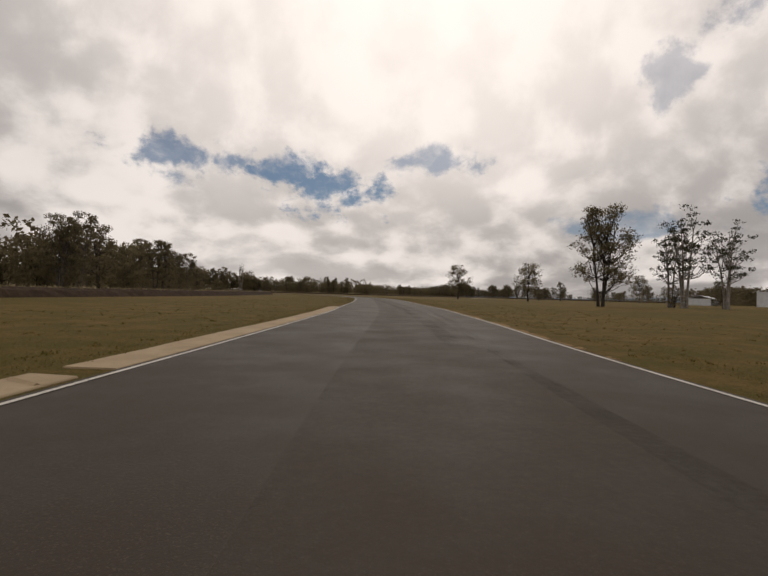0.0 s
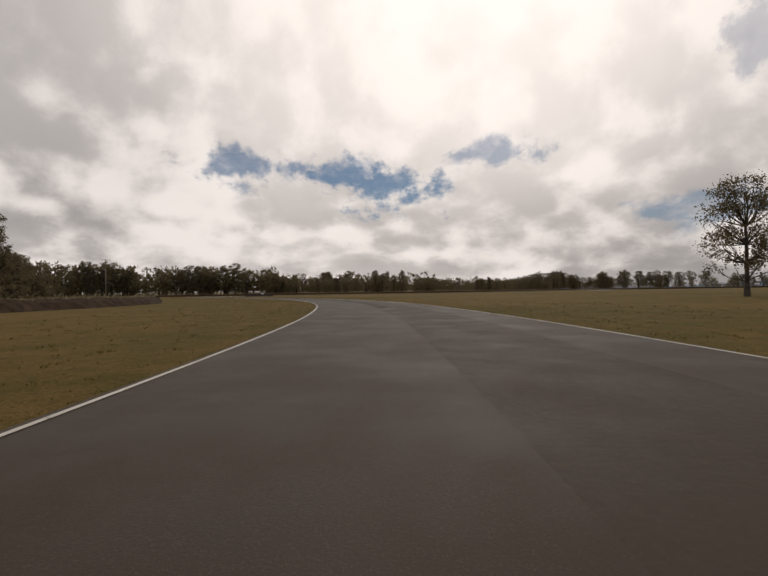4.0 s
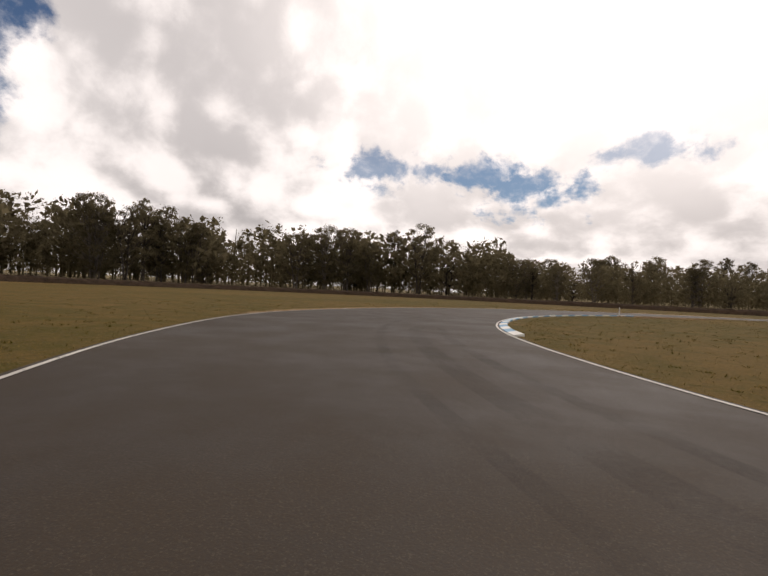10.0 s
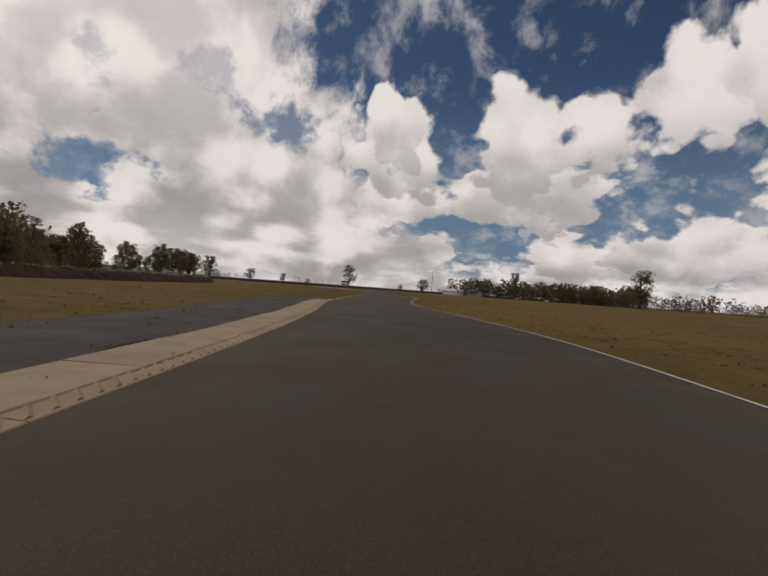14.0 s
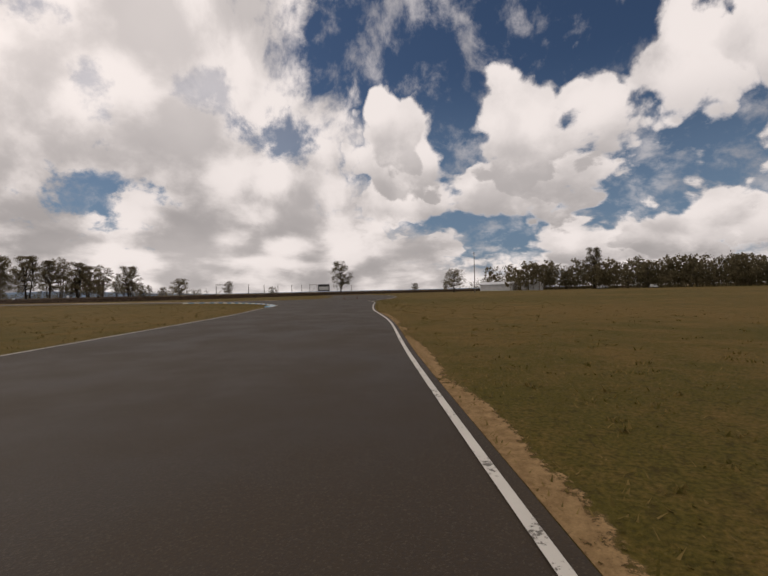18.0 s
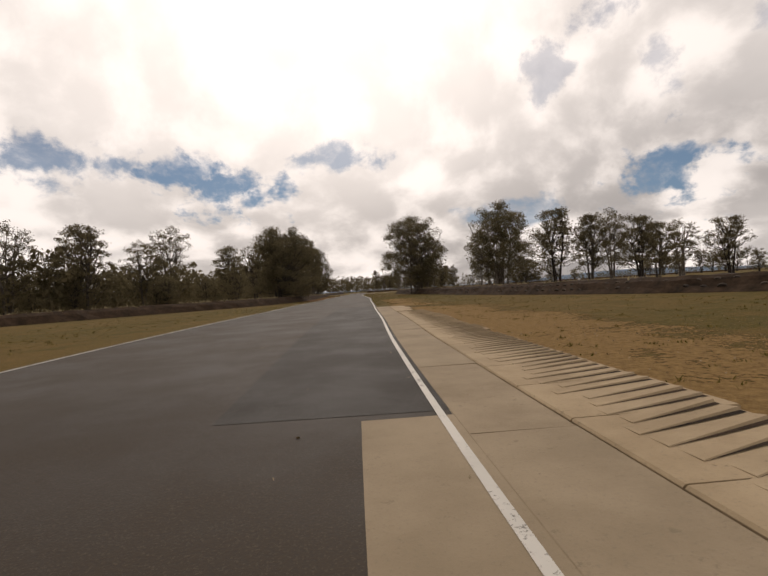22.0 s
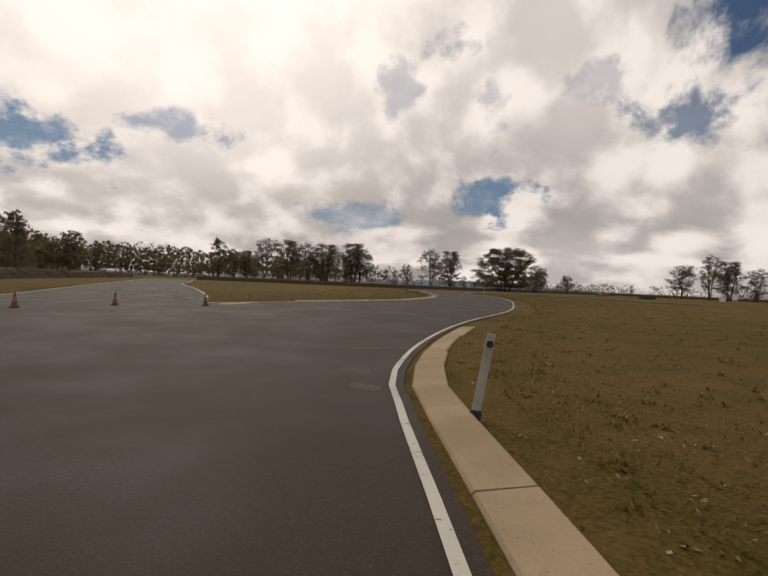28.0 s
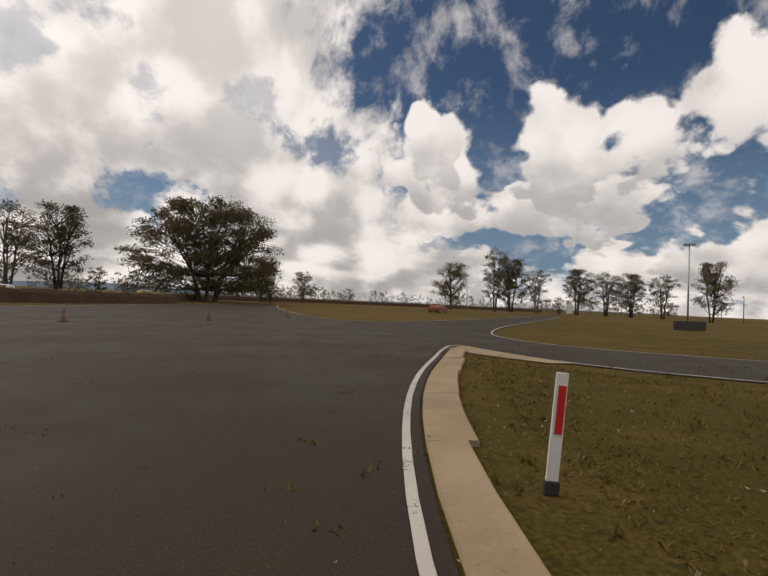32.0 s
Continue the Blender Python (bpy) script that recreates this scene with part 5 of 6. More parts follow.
# ---- grass that stands up beside the road ----
def blades():
    rnd = np.random.RandomState(3)
    out = []
    chains = [(left_edge[40:], -1, 140), (right_edge[40:], 1, 140), (spline(BRANCH_OUT, 1.0)[:60], -1, 200), (island, -1, 220), (right_c, -1, 260), (hairpin, -1, 260), (spline(FAR_LOOP, 1.0), -1, 120)]
    for line, side, per in chains:
        n = normals(line)
        count = len(line) * per
        i = rnd.randint(0, len(line), count)
        d = 0.06 + 11.0 * rnd.uniform(0, 1, count) ** 2.0
        strip = np.zeros(len(line), bool)
        for (x, y), r in (((114, 480), 36), ((114, 512), 8), ((-58, 391), 27)):
            strip |= np.hypot(line[:, 0] - x, line[:, 1] - y) < r
        d = np.where(strip[i] & (d < 4.2), d + 5.0, d)
        near_kerb = np.zeros(len(line), bool)
        for (x, y), r in (((-106, 345), 20), ((-98, 368), 8), ((91, 441), 19), ((-4, 0), 44), ((144, 665), 10), ((168, 706), 31), ((213, 740), 13)):
            near_kerb |= np.hypot(line[:, 0] - x, line[:, 1] - y) < r
        d = np.where(near_kerb[i] & (d < 1.2), d + 1.15, d)
        p = line[i] + n[i] * (side * d)[:, None] + (line[np.minimum(i + 1, len(line) - 1)] - line[i]) * rnd.uniform(0, 1, (count, 1))
        keep = rnd.uniform(0, 1, count) < np.clip(1.25 - d / 9.0, 0.25, 1)
        base = np.concatenate([p, np.zeros((count, 1))], 1)[keep]
        m = len(base)
        h = rnd.uniform(0.012, 0.045, (m, 1)) * (1 + (rnd.uniform(0, 1, (m, 1)) > 0.985) * 1.6)
        g = rnd.uniform(0, 2 * np.pi, m)
        tilt = np.stack([np.cos(g) * 1.5, np.sin(g) * 1.5, np.ones(m)], 1)
        sv = np.stack([-np.sin(g), np.cos(g), np.zeros(m)], 1) * rnd.uniform(0.005, 0.013, (m, 1))
        out.append(np.stack([base - sv, base + sv, base + tilt * h], 1).reshape(-1, 3))
    return quads_mesh("grass", np.concatenate(out), M_BLADE, 3)


tagged(new("grass", blades()), "short dry grass tufts beside the road", "grass", kind="stuff")


def tufts():
    """Low clumps of grass, a hand across, that stand out of the mown turf and the bare earth."""
    rnd = np.random.RandomState(8)
    out = []
    for line, side, per in ((left_edge[40:], -1, 9), (right_edge[40:], 1, 10), (island, -1, 14), (right_c, -1, 12), (hairpin, -1, 14)):
        n = normals(line)
        i = rnd.randint(0, len(line), len(line) * per)
        d = 1.0 + 14.0 * rnd.uniform(0, 1, len(i)) ** 1.4
        runoff = np.hypot(line[i, 0] - 114, line[i, 1] - 487) < 32
        d = np.where(runoff, d + 1.9, d)
        p = line[i] + n[i] * (side * d)[:, None] + rnd.uniform(-0.7, 0.7, (len(i), 2))
        k = 9
        wide = rnd.uniform(0.035, 0.11, (len(i), 1, 1))
        base = np.repeat(p[:, None, :], k, 1) + rnd.normal(0, 1, (len(i), k, 2)) * wide
        base = np.concatenate([base, np.zeros((len(i), k, 1))], 2).reshape(-1, 3)
        m = len(base)
        g = rnd.uniform(0, 2 * np.pi, m)
        h = np.repeat(rnd.uniform(0.025, 0.075, len(i)), k)[:, None] * rnd.uniform(0.6, 1.2, (m, 1))
        tilt = np.stack([np.cos(g) * 0.8, np.sin(g) * 0.8, np.ones(m)], 1)
        sv = np.stack([-np.sin(g), np.cos(g), np.zeros(m)], 1) * rnd.uniform(0.010, 0.022, (m, 1))
        out.append(np.stack([base - sv, base + sv, base + tilt * h], 1).reshape(-1, 3))
    return quads_mesh("grass", np.concatenate(out), M_BLADE, 3)


tagged(new("grass", tufts()), "low clumps of dull green grass in the turf", "grass", kind="stuff")


def bank_grass():
    """Long straw-coloured grass on top of the banks."""
    rnd = np.random.RandomState(5)
    out = []
    for key, pts in BANKS.items():
        line = spline(pts, 1.2)
        n = normals(line)
        k = len(line) * (80 if key != "inner" else 22)
        i = rnd.randint(0, len(line), k)
        clump = np.array([noise.noise((x * 0.09, y * 0.09, 1.0)) for x, y in line])[i]
        o = rnd.uniform(-2.6, 0.9, k) if key != "inner" else rnd.uniform(-0.8, 1.6, k)
        base = np.concatenate([line[i] + n[i] * o[:, None], np.where(np.abs(o) < 1.0, 0.95, 0.45)[:, None]], 1)[clump > -0.22]
        base[:, 2] *= bank_rise(base[:, 0], base[:, 1])
        m = len(base)
        h = rnd.uniform(0.10, 0.36, (m, 1))
        g = rnd.uniform(0, 2 * np.pi, m)
        tilt = np.stack([np.cos(g) * 0.7, np.sin(g) * 0.7, np.ones(m)], 1)
        sv = np.stack([-np.sin(g), np.cos(g), np.zeros(m)], 1) * rnd.uniform(0.02, 0.05, (m, 1))
        out.append(np.stack([base - sv, base + sv, base + sv * 0.3 + tilt * h, base - sv * 0.3 + tilt * h], 1).reshape(-1, 3))
    return quads_mesh("tall_grass", np.concatenate(out), M_DRYTOP)


tagged(new("tall_grass", bank_grass()), "long straw-coloured grass on the earth banks", "grass", kind="stuff")


def undergrowth():
    """Low scrub under the woods, joined."""
    rnd = np.random.RandomState(9)
    cs, rs, back, wide = [], [], [], []
    for pts, depth, count, _, _ in STRIPS:
        line = spline(pts, 2.0)
        n = normals(line)
        for _ in range(len(line) * 3):
            i = rnd.randint(len(line))
            p = line[i] - n[i] * rnd.uniform(0, depth + 14)
            if open_field(p):
                continue
            r = rnd.uniform(0.7, 2.3)
            cs.append((p[0], p[1], r * 0.8))
            rs.append((r * 1.3, r * 1.3, r))
            p = line[i] - n[i] * (depth + rnd.uniform(14, 44))
            r = rnd.uniform(2.5, 5.0)
            back.append((p[0], p[1], r * 0.8))
            wide.append((r * 1.7, r * 1.7, r))
    return quads_mesh("undergrowth", np.concatenate([leaf_cloud(rnd, cs, rs, 30, 0.55, 0.1), leaf_cloud(rnd, back, wide, 48, 0.8, 0.1)]), M_LEAF)


tagged(new("undergrowth", undergrowth()), "dark scrub and saplings under the gum trees", "bushes", kind="stuff")


# pale leaf litter and grit on the grass by the kerbs
def litter():
    rnd = np.random.RandomState(21)
    out = []
    for (x, y), spread, count in (((141.9, 661.6), 1.6, 420), ((144.2, 665.6), 2.0, 200), ((176.0, 713.5), 2.4, 260), ((215.0, 739.6), 2.0, 220), ((118.5, 470.0), 3.0, 300), ((118.8, 490.0), 3.4, 400)):
        base = np.stack([rnd.normal(x, spread, count), rnd.normal(y, spread, count), rnd.uniform(0.012, 0.03, count)], 1)
        far = np.min(np.hypot(base[:, None, 0] - right_c[None, :, 0], base[:, None, 1] - right_c[None, :, 1]), axis=1)
        # only on the grass side of the kerb lines
        grass_side = far > 0.9
        for line in (right_c, island):
            gap = base[:, None, :2] - line[None]
            j = np.argmin(np.hypot(gap[..., 0], gap[..., 1]), axis=1)
            near = gap[np.arange(count), j]
            beside = -(near * normals(line)[j]).sum(1)
            grass_side &= (beside > 0.15) | (np.hypot(near[:, 0], near[:, 1]) > 14)
        out.append(lozenges(rnd, base[grass_side], 0.045, 0.0, (0.35, 0.7)))
    return quads_mesh("leaf_litter", np.concatenate(out), M_LITTER)


tagged(new("leaf_litter", litter()), "pale fallen leaves and grit on the grass", "leaf litter", kind="stuff")
for k, (x, y, a, b) in enumerate(((142.7, 667.2, 0.5, 0.22), (141.3, 665.3, 0.22, 0.3), (140.9, 664.3, 0.2, 0.2))):
    ring = [(x + a * math.cos(g) * (1 + 0.25 * math.sin(3 * g + k)), y + b * math.sin(g) * (1 + 0.25 * math.cos(2 * g + k))) for g in (2 * math.pi * j / 14 for j in range(14))]
    patch("cement_stain", ring, M_STAIN, "pale cement stain on the asphalt", "stain", ROAD_Z + 0.003)

# ---- small things ----
def guide_post(at, turn, label, hole=False, skin=None):
    ob = thing("guide_post", label, "guide post", at, turn, "white guide posts")
    bm = box(bmesh.new(), 0, 0, 0.43, 0.088, 0.022, 0.86, 0.006)
    part("panel", bm, skin or M_WHITE, ob)
    if hole:
        bm = bmesh.new()
        bmesh.ops.create_cone(bm, cap_ends=True, segments=16, radius1=0.035, radius2=0.035, depth=0.012, matrix=pose(0, -0.016, 0.76, 90, 0, 0))
        part("reflector", bm, M_BLACK, ob, "round dark reflector")
    else:
        part("reflector", box(bmesh.new(), 0.005, -0.015, 0.60, 0.055, 0.01, 0.34, 0.003), M_RED, ob, "tall red reflector strip")
        part("reflector", box(bmesh.new(), 0.0, 0.015, 0.60, 0.055, 0.01, 0.16, 0.003), M_BLACK, ob, "dark rear reflector")
    part("foot", box(bmesh.new(), 0, 0, 0.05, 0.11, 0.05, 0.10, 0.012), M_RUBBER, ob, "scuffed dark rubber foot")
    return ob


guide_post((212.8, 739.58, 0), -71, "white plastic guide post with red reflector on the grass corner").rotation_euler.y = radians(4)
guide_post((-104.55, 359.0, 0), 160, "white guide post with dark back beside the drain")
guide_post((141.29, 662.76, 0), -28, "grey-white leaning guide post with round reflector", True, M_OLDWHITE).rotation_euler.y = radians(9)


def drain(x, y, turn):
    ob = thing("drain_grate", "steel drain grate set in a cracked concrete pad", "drain", (x, y, 0), turn)
    part("pad", box(bmesh.new(), 0.2, 0, 0.012, 1.5, 0.85, 0.05, 0.015), M_CONCRETE, ob)
    bm = bmesh.new()
    for sx, sy, px, py in ((1.0, 0.04, 0, 0.3), (1.0, 0.04, 0, -0.3), (0.04, 0.64, -0.5, 0), (0.04, 0.64, 0.5, 0)):
        box(bm, px + 0.2, py, 0.045, sx, sy, 0.03)
    part("frame", bm, M_RUST, ob)
    for k in range(9):
        part("bar", box(bmesh.new(), -0.2 + k * 0.1, 0, 0.045, 0.028, 0.58, 0.028, 0.004), M_RUST, ob)
    # no real depth: a black sheet stands for the shade below the bars
    part("pit", box(bmesh.new(), 0.2, 0, 0.036, 0.94, 0.56, 0.006), M_BLACK, ob, "flat black sheet for the shade in the pit")


drain(-104.05, 359.0, -52)


def cone(at, label, lean=0.0):
    ob = thing("traffic_cone", label, "traffic cone", at, 0, "traffic cones at the junction")
    part("base", box(bmesh.new(), 0, 0, 0.015, 0.28, 0.28, 0.03, 0.01), M_RUBBER, ob)
    for name, z0, z1, r0, r1, mat in (("body", 0.03, 0.20, 0.10, 0.068, M_CONE), ("collar", 0.20, 0.34, 0.070, 0.046, M_WOOD), ("tip", 0.34, 0.50, 0.045, 0.02, M_CONE)):
        bm = bmesh.new()
        bmesh.ops.create_cone(bm, cap_ends=True, segments=18, radius1=r0, radius2=r1, depth=z1 - z0, matrix=pose(0, 0, (z0 + z1) / 2))
        part(name, bm, mat, ob, "grey reflective collar" if name == "collar" else "")
    return ob


M_CONE = plain("faded orange plastic", (0.13, 0.042, 0.024), (0.25, 0.075, 0.034), 0.6, 4.0)
first_cone = cone((135.6, 678.1, ROAD_Z), "faded orange traffic cone with grey collar")
for x, y in ((138.4, 679.9), (141.7, 680.0), (222.0, 756.7), (228.0, 755.0), (235.8, 755.2), (177.1, 712.6), (117.0, 433.6), (117.8, 436.2)):
    copy_thing(first_cone, pose(x, y, ROAD_Z if y != 712.6 else 0.0, 0, 0, x * 37 % 360))


def torus(bm, big, small, at, n=18, m=8):
    rows = []
    for i in range(n):
        a = 2 * math.pi * i / n
        row = []
        for j in range(m):
            b = 2 * math.pi * j / m
            r = big + small * max(-0.75, min(0.75, 1.2 * math.cos(b)))
            row.append(bm.verts.new((at[0] + r * math.cos(a), at[1] + r * math.sin(a), at[2] + small * max(-0.8, min(0.8, 1.2 * math.sin(b))))))
        rows.append(row)
    for i in range(n):
        for j in range(m):
            bm.faces.new((rows[i][j], rows[(i + 1) % n][j], rows[(i + 1) % n][(j + 1) % m], rows[i][(j + 1) % m]))
    return bm


tyre_bm = torus(bmesh.new(), 0.23, 0.105, (0, 0, 0.1), 14, 6)
tyre_mesh = bpy.data.meshes.new("tyre")
tyre_bm.to_mesh(tyre_mesh)
tyre_bm.free()
tyre_mesh.materials.append(M_RUBBER)


dusty_tyre = tyre_mesh.copy()
dusty_tyre.materials.clear()
dusty_tyre.materials.append(M_TYRE)


def tyre_barrier(a, b, high, label):
    a, b = Vector(a), Vector(b)
    ob = thing("tyre_barrier", label, "tyre barrier", (a.x, a.y, 0))
    d = (b - a)
    n = max(1, int(d.length / 0.68))
    side = Vector((d.y, -d.x)).normalized()
    for i in range(n):
        p = d * (i / n)
        for k in range(high):
            ty = part("tyre", tyre_mesh, None, ob)
            ty.location = (p.x, p.y, k * 0.20)
            ty.rotation_euler = (0, 0, i * 1.7 + k)
    g = math.degrees(math.atan2(d.y, d.x))
    bm = box(bmesh.new(), d.length / 2 - 0.3, 0, 0.42, d.length + 0.3, 0.03, 0.8, 0.008)
    belt = part("belt", bm, M_RUBBER, ob, "black conveyor belting in front of the tyres")
    q = side * 0.38
    belt.location = (q.x, q.y, 0)
    belt.rotation_euler = (0, 0, radians(g))
    return ob


tyre_barrier((-97.5, 338.2), (-79.0, 325.0), 4, "long black tyre barrier faced with rubber belting on the grass")
tyre_barrier((256.3, 728.2), (258.6, 725.6), 4, "short black tyre barrier round a lamp pole")


# half-buried tyres in the face of the bank by the second straight
def bank_tyres(line, side, label, rows, gap):
    n = normals(line)
    s = np.concatenate([[0], np.cumsum(np.hypot(*np.diff(line, axis=0).T))])
    ob = tagged(new("tyre_row"), label, "tyre row", kind="structure")
    rnd = random.Random(4)
    for row, (z, o) in enumerate(rows):
        for q in np.arange(row * 0.4, s[-1], gap):
            x, y = np.interp(q, s, line[:, 0]), np.interp(q, s, line[:, 1])
            k = int(np.clip(np.searchsorted(s, q), 0, len(line) - 1))
            ty = part("tyre", dusty_tyre, None, ob)
            m = n[k] * (side * (o + rnd.uniform(-0.06, 0.06)))
            ty.location = (x + m[0], y + m[1], z + rnd.uniform(-0.05, 0.04))
            ty.rotation_euler = (radians(rnd.uniform(56, 72)) * -side, 0, math.atan2(n[k][1], n[k][0]) + radians(90) + rnd.uniform(-0.25, 0.25))


bank_tyres(near_part(spline(BANKS["inner"], 1.2), (150, 490), (141, 612)), -1, "two rows of old tyres half buried in the bank", ((0.16, 1.42), (0.56, 1.06)), 0.98)
bank_tyres(near_part(spline(BANKS["outer"], 1.2), (-58, 208), (-176, 297)), 1, "dirt-brown old tyres half buried along the foot of the bank", ((0.20, 2.0), (0.56, 1.66)), 0.98)


def pole(at, h, label, arm=1.8, turn=0.0, lamps=False, r=0.13, mat=None):
    ob = thing("lamp_pole" if lamps else "power_pole", label, "pole", at, turn)
    v, f = tube(((0, 0, -0.2), (0, 0, h * 0.5), (0, 0, h)), (r, r * 0.85, r * 0.62), 10)
    part("shaft", mesh_from("shaft", v, f, mat or M_WOOD, True), None, ob)
    if arm:
        part("crossarm", box(bmesh.new(), 0, 0.12, h - 0.35, arm, 0.09, 0.11, 0.012), mat or M_WOOD, ob)
        for x in (-arm * 0.44, 0.0, arm * 0.44):
            bm = bmesh.new()
            bmesh.ops.create_cone(bm, cap_ends=True, segments=10, radius1=0.05, radius2=0.03, depth=0.16, matrix=pose(x, 0.12, h - 0.21))
            part("insulator", bm, M_STEEL, ob)
    if lamps:
        for k in range(4):
            a = math.pi / 2 * k
            part("lamp_head", box(bmesh.new(), math.cos(a) * 0.38, math.sin(a) * 0.38, h - 0.05, 0.34, 0.34, 0.22, 0.05, math.degrees(a)), M_STEEL, ob)
    return ob


pole((-102.1, 254.3, 0), 12.0, "tall grey timber power pole with crossarm", 2.2, 35)
pole((185, 418.5, 0), 12.4, "tall grey timber power pole with small crossarm", 1.3, 20)
pole((266.7, 724.7, 0), 9.0, "steel lighting pole with four lamp heads", 0, 0, True, 0.10, M_STEEL)
pole((328, 757.5, 0), 9.0, "distant steel lighting pole", 0, 0, True, 0.10, M_STEEL)
pole((348, 684, 0), 9.0, "distant grey timber pole", 1.2, 0)
pole((352, 690, 0), 7.0, "distant grey timber pole", 1.0, 0)


def board(at, turn, w, h, z, label, mat, bars):
    """A sign on two legs; unreadable writing stands as plain bars."""
    ob = thing("sign_board", label, "sign", at, turn)
    part("panel", box(bmesh.new(), 0, 0, z + h / 2, w, 0.04, h, 0.01), mat, ob)
    for x in (-w * 0.4, w * 0.4):
        part("leg", rod(bmesh.new(), (x, 0.04, 0), (x, 0.04, z + h), 0.035), M_STEEL, ob)
    for k in range(bars):
        part("text_bar", box(bmesh.new(), 0, -0.024, z + h * (0.75 - 0.22 * k), w * 0.7, 0.008, h * 0.08), M_BLACK if mat is not M_BLACK else M_WHITE, ob)
    return ob


board((321, 733.5, 0), 110, 1.5, 2.0, 0.6, "white sign panel on two legs before the far trees", M_WHITE, 2)
board((266.5, 714, 0), 130, 1.3, 1.0, 0.3, "small white sign low on the grass", M_WHITE, 1)


def fence():
    """Posts, two braced end frames and a board on the bank."""
    ob = thing("post_fence", "tall grey fence posts with braced frames on the bank", "fence", (0, 0, 0))

    def at(f):
        return 154.5 + 48.5 * f, 487.2 - 12.5 * f - 3.0 * math.sin(math.pi * min(1, f))

    z0, z1 = 0.9, 3.9
    for f in (0.20, 0.31, 0.42, 0.55, 0.66, 1.16, 1.36):
        x, y = at(f)
        part("post", rod(bmesh.new(), (x, y, z0), (x, y, z1), 0.085), M_WOOD, ob)
    for f0, f1 in ((0.0, 0.075), (0.765, 0.875)):
        (x0, y0), (x1, y1) = at(f0), at(f1)
        part("post", rod(bmesh.new(), (x0, y0, z0), (x0, y0, z1), 0.09), M_WOOD, ob)
        part("post", rod(bmesh.new(), (x1, y1, z0), (x1, y1, z1), 0.09), M_WOOD, ob)
        part("rail", rod(bmesh.new(), (x0, y0, z1), (x1, y1, z1), 0.085), M_WOOD, ob)
        part("brace", rod(bmesh.new(), (x0, y0, z0 + 0.2), (x1, y1, z1 - 0.1), 0.05), M_WOOD, ob)
    return at


fence_at = fence()
x, y = fence_at(0.985)
sign = board((x, y, 0.9), -62, 4.2, 2.5, 0.7, "black framed sign board with a pale face on the bank", M_BLACK, 0)
part("face", box(bmesh.new(), 0, -0.028, 1.72, 3.5, 0.012, 1.25, 0.004), M_SHEET, sign, "pale sign face")


def marshal_post(at, turn):
    ob = thing("marshal_post", "open steel marshal stand with pale box and lamp arm", "marshal post", at, turn)
    for x, h in ((-0.9, 2.9), (1.0, 2.2), (0.2, 1.7)):
        part("upright", rod(bmesh.new(), (x, 0, 0), (x, 0, h), 0.04), M_STEEL, ob)
    part("rail", rod(bmesh.new(), (-0.9, 0, 1.7), (1.0, 0, 1.7), 0.03), M_STEEL, ob)
    part("lamp_arm", rod(bmesh.new(), (-0.9, 0, 2.9), (-1.5, -0.1, 2.75), 0.035), M_STEEL, ob)
    part("cabinet", box(bmesh.new(), -0.1, 0.1, 1.25, 1.2, 0.5, 0.6, 0.03), M_SHEET, ob, "pale painted box")
    part("stand", box(bmesh.new(), -0.1, 0.1, 0.47, 1.1, 0.45, 0.94, 0.02), M_WOOD, ob)


marshal_post((-90.5, 340.6, 0), -30)


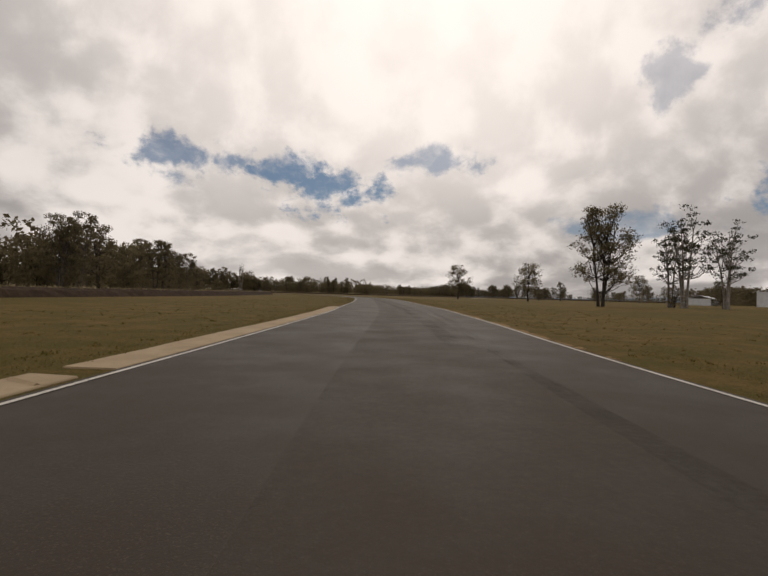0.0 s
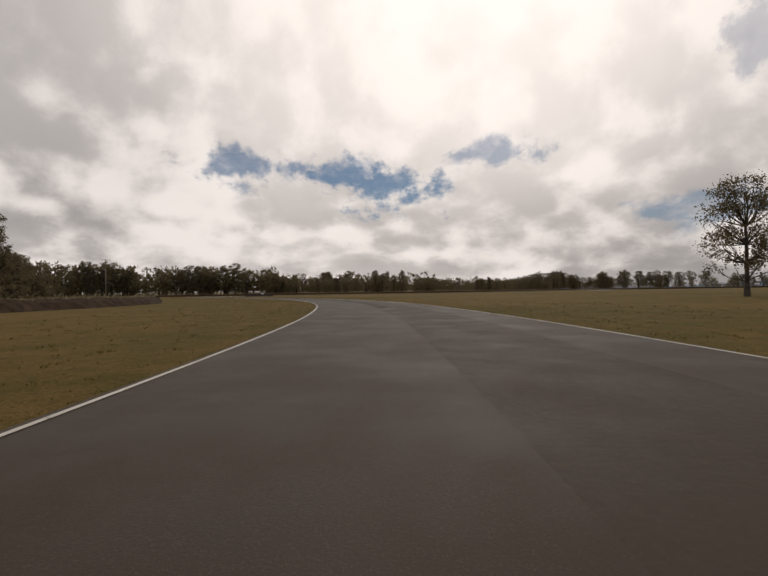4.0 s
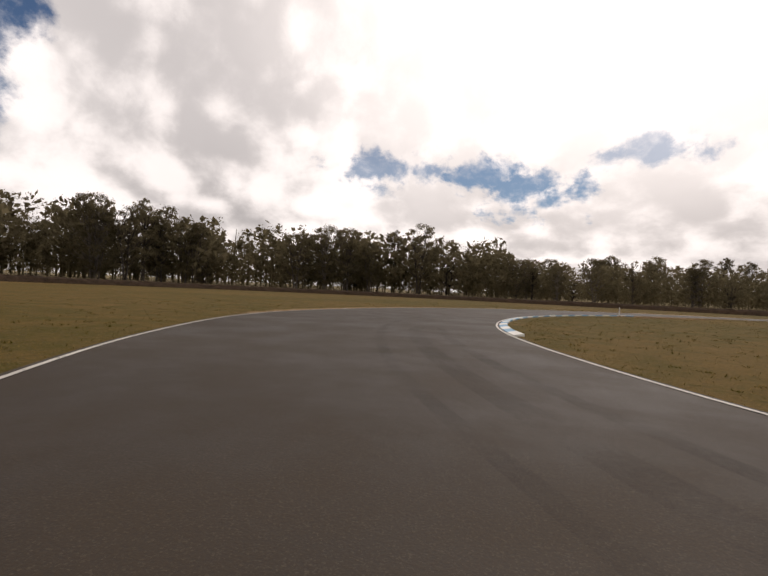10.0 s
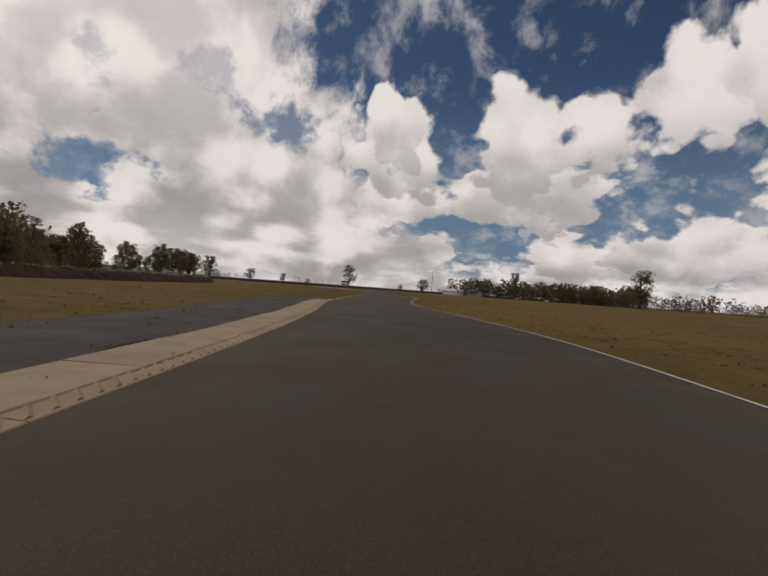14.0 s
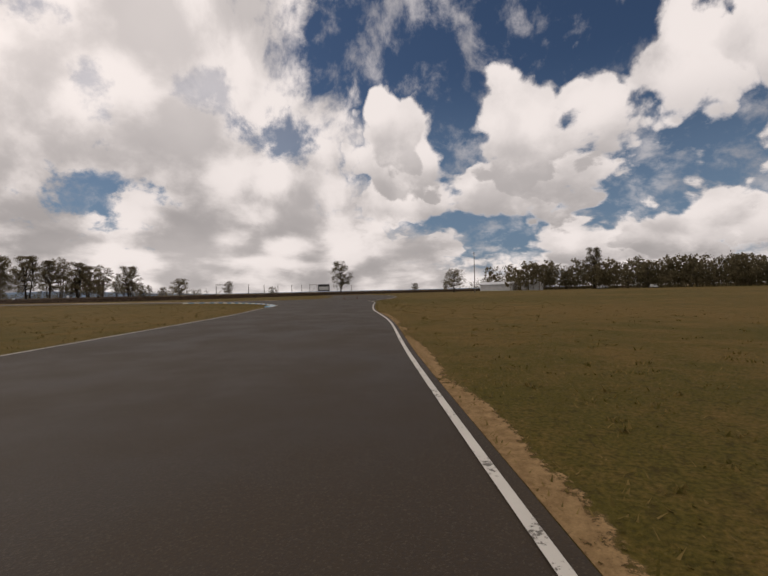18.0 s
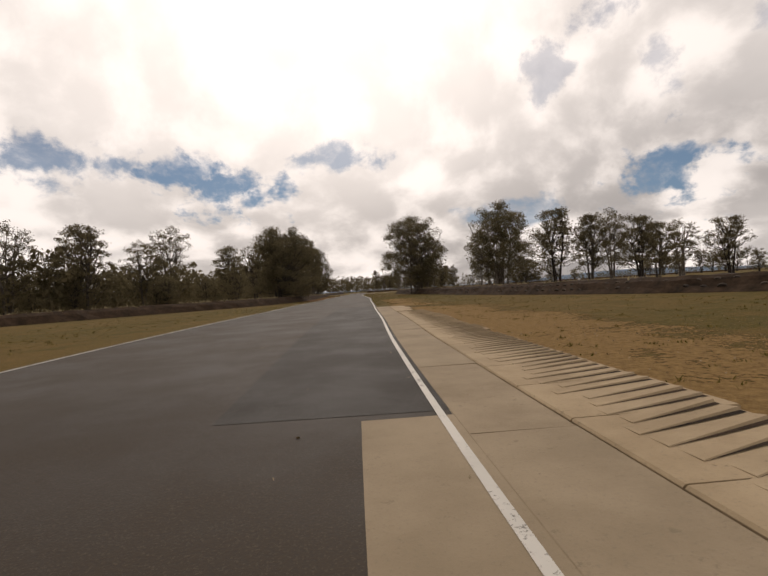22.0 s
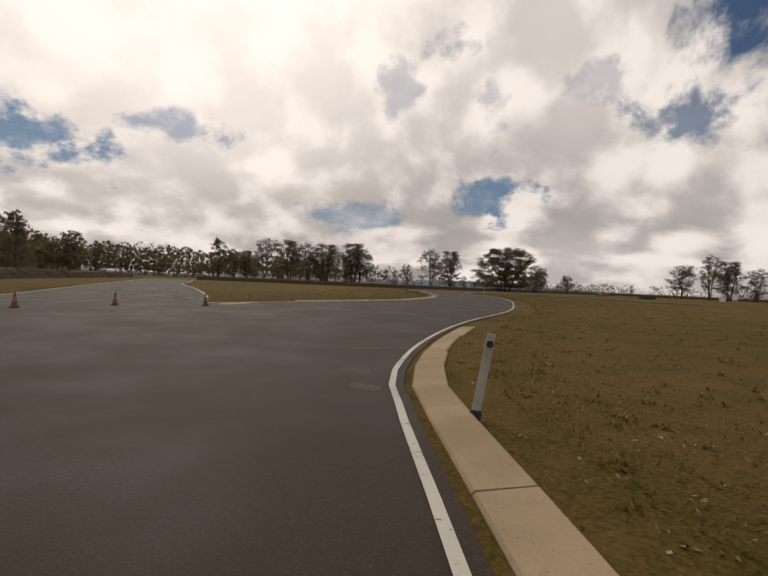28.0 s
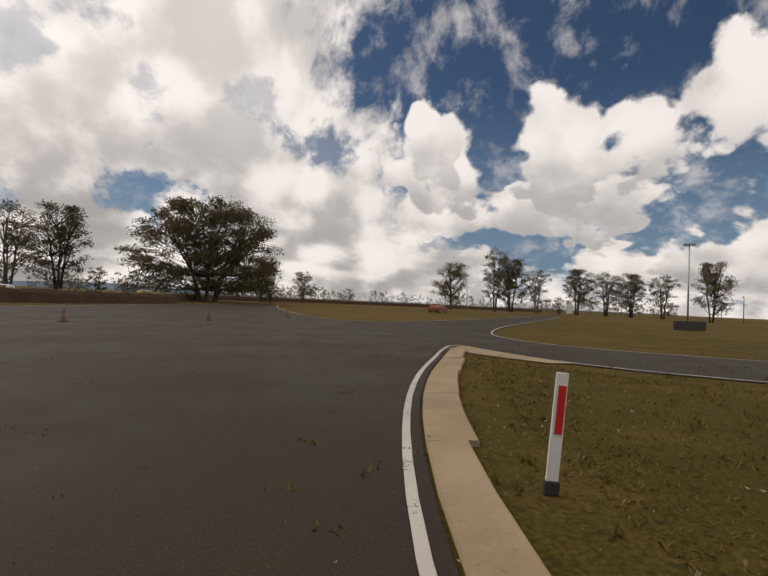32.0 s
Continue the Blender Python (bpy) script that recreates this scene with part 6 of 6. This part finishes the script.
def car(at, turn, label, paint, long=4.3, high=1.4, ute=False):
    ob = thing("car", label, "car", at, turn)
    w = 1.72
    side = [(-long / 2, 0.42), (-long / 2 + 0.05, 0.78), (-long * 0.25, 0.88), (-long * 0.10, high), (long * 0.20, high), (long * (0.24 if ute else 0.33), 0.92), (long / 2 - 0.05, 0.88), (long / 2, 0.42),
            (long / 2 - 0.15, 0.26), (-long / 2 + 0.15, 0.26)]
    bm = bmesh.new()
    lo = [bm.verts.new((x, -w / 2 * (0.80 if z > 1.0 else 1.0), z)) for x, z in side]
    hi = [bm.verts.new((x, w / 2 * (0.80 if z > 1.0 else 1.0), z)) for x, z in side]
    bm.faces.new(lo)
    bm.faces.new(hi[::-1])
    for i in range(len(side)):
        j = (i + 1) % len(side)
        bm.faces.new((lo[j], lo[i], hi[i], hi[j]))
    bmesh.ops.recalc_face_normals(bm, faces=bm.faces)
    bmesh.ops.bevel(bm, geom=list(bm.edges), offset=0.05, segments=2, affect="EDGES")
    body = part("body", bm, paint, ob)
    for sy in (-1, 1):
        g = bmesh.new()
        vs = [g.verts.new((x, sy * (w / 2 * y + 0.006), z)) for x, z, y in ((-long * 0.20, 0.95, 0.94), (-long * 0.085, high - 0.10, 0.83), (long * 0.18, high - 0.10, 0.83), (long * 0.23, 0.95, 0.94))]
        g.faces.new(vs if sy < 0 else vs[::-1])
        part("side_window", g, M_GLASS, body)
    for x, d in ((-long * 0.185, -0.02), (long * (0.225 if ute else 0.275), 0.02)):
        g = bmesh.new()
        s = 1 if d > 0 else -1
        x0 = -long * 0.24 if s < 0 else long * (0.24 if ute else 0.32)
        x1 = -long * 0.115 if s < 0 else long * 0.215
        vs = [g.verts.new(p) for p in ((x0 + d, -w * 0.40, 0.93), (x0 + d, w * 0.40, 0.93), (x1 + d, w * 0.36, high - 0.07), (x1 + d, -w * 0.36, high - 0.07))]
        g.faces.new(vs if s > 0 else vs[::-1])
        part("windscreen" if s < 0 else "rear_window", g, M_GLASS, body)
    for x in (-long * 0.31, long * 0.30):
        for sy in (-1, 1):
            t = bmesh.new()
            torus(t, 0.22, 0.09, (0, 0, 0), 18, 8)
            bmesh.ops.rotate(t, verts=t.verts, cent=(0, 0, 0), matrix=Euler((radians(90), 0, 0)).to_matrix())
            bmesh.ops.translate(t, verts=t.verts, vec=(x, sy * (w / 2 - 0.06), 0.31))
            wheel = part("wheel", t, M_RUBBER, ob)
            r = bmesh.new()
            bmesh.ops.create_cone(r, cap_ends=True, segments=14, radius1=0.17, radius2=0.15, depth=0.1, matrix=pose(x, sy * (w / 2 - 0.04), 0.31, 90, 0, 0))
            part("rim", r, M_STEEL, wheel)
    for sy in (-1, 1):
        part("tail_light", box(bmesh.new(), long / 2 - 0.01, sy * 0.66, 0.74, 0.05, 0.28, 0.12, 0.012), M_RED, ob)
        part("headlight", box(bmesh.new(), -long / 2 + 0.02, sy * 0.62, 0.66, 0.05, 0.26, 0.13, 0.012), M_WHITE, ob)
    return ob


car((279.6, 754.6, 0), 172, "red-orange sedan on the far track", M_ORANGE)
car((254.5, 786.5, 0), 60, "small yellow car parked behind the far bank", M_YELLOW)
car((243.5, 795, 0), 40, "white car parked behind the far bank", M_WHITE)
car((258.0, 350.0, 0), 10, "white car parked by the distant trees", M_WHITE)
car((262, 369.0, 0), 100, "pale car parked by the distant trees", M_SHEET)


def shed(at, turn, w, d, h, label, open_front=False):
    ob = thing("shed", label, "building", at, turn)
    rise = d * 0.16
    part("wall", box(bmesh.new(), 0, d / 2, h / 2, w, 0.15, h), M_SHEET, ob)
    for x in (-w / 2, w / 2):
        part("side_wall", box(bmesh.new(), x, 0, h / 2, 0.15, d - 0.2, h), M_SHEET, ob)
    if not open_front:
        part("front_wall", box(bmesh.new(), 0, -d / 2, h / 2, w, 0.15, h), M_SHEET, ob)
        n = max(1, int(w / 4))
        for k in range(n):
            part("window", box(bmesh.new(), (k + 0.5) * w / n - w / 2, -d / 2 - 0.08, h * 0.55, w / n * 0.45, 0.04, h * 0.35, 0.01), M_GLASS, ob)
    else:
        n = max(2, int(w / 4))
        for k in range(n + 1):
            part("post", box(bmesh.new(), k * w / n - w / 2, -d / 2, h / 2, 0.15, 0.15, h, 0.01), M_STEEL, ob)
    for s in (-1, 1):
        bm = bmesh.new()
        vs = [(-w / 2 - 0.4, 0, h + rise), (w / 2 + 0.4, 0, h + rise), (w / 2 + 0.4, s * (d / 2 + 0.5), h - 0.05), (-w / 2 - 0.4, s * (d / 2 + 0.5), h - 0.05)]
        a = [bm.verts.new(p) for p in vs]
        b = [bm.verts.new((p[0], p[1], p[2] + 0.12)) for p in vs]
        bm.faces.new(a)
        bm.faces.new(b[::-1])
        for i in range(4):
            bm.faces.new((a[i], b[i], b[(i + 1) % 4], a[(i + 1) % 4]))
        bmesh.ops.recalc_face_normals(bm, faces=bm.faces)
        part("roof", bm, M_SHEET, ob)


shed((-158, 258, 0), 75, 7, 5, 2.7, "small pale shed beyond the field")
shed((273, 413, 0), 70, 16, 7, 3.0, "low pale metal shed beyond the bank", True)
shed((264, 398, 0), 70, 8, 6, 3.6, "pale metal shed near distant trees")
shed((162, 233, 0), 50, 46, 9, 3.2, "long low white pit building with open front", True)
shed((173, 210, 0), 50, 5, 5, 7.0, "small pale control tower beside the pit building")
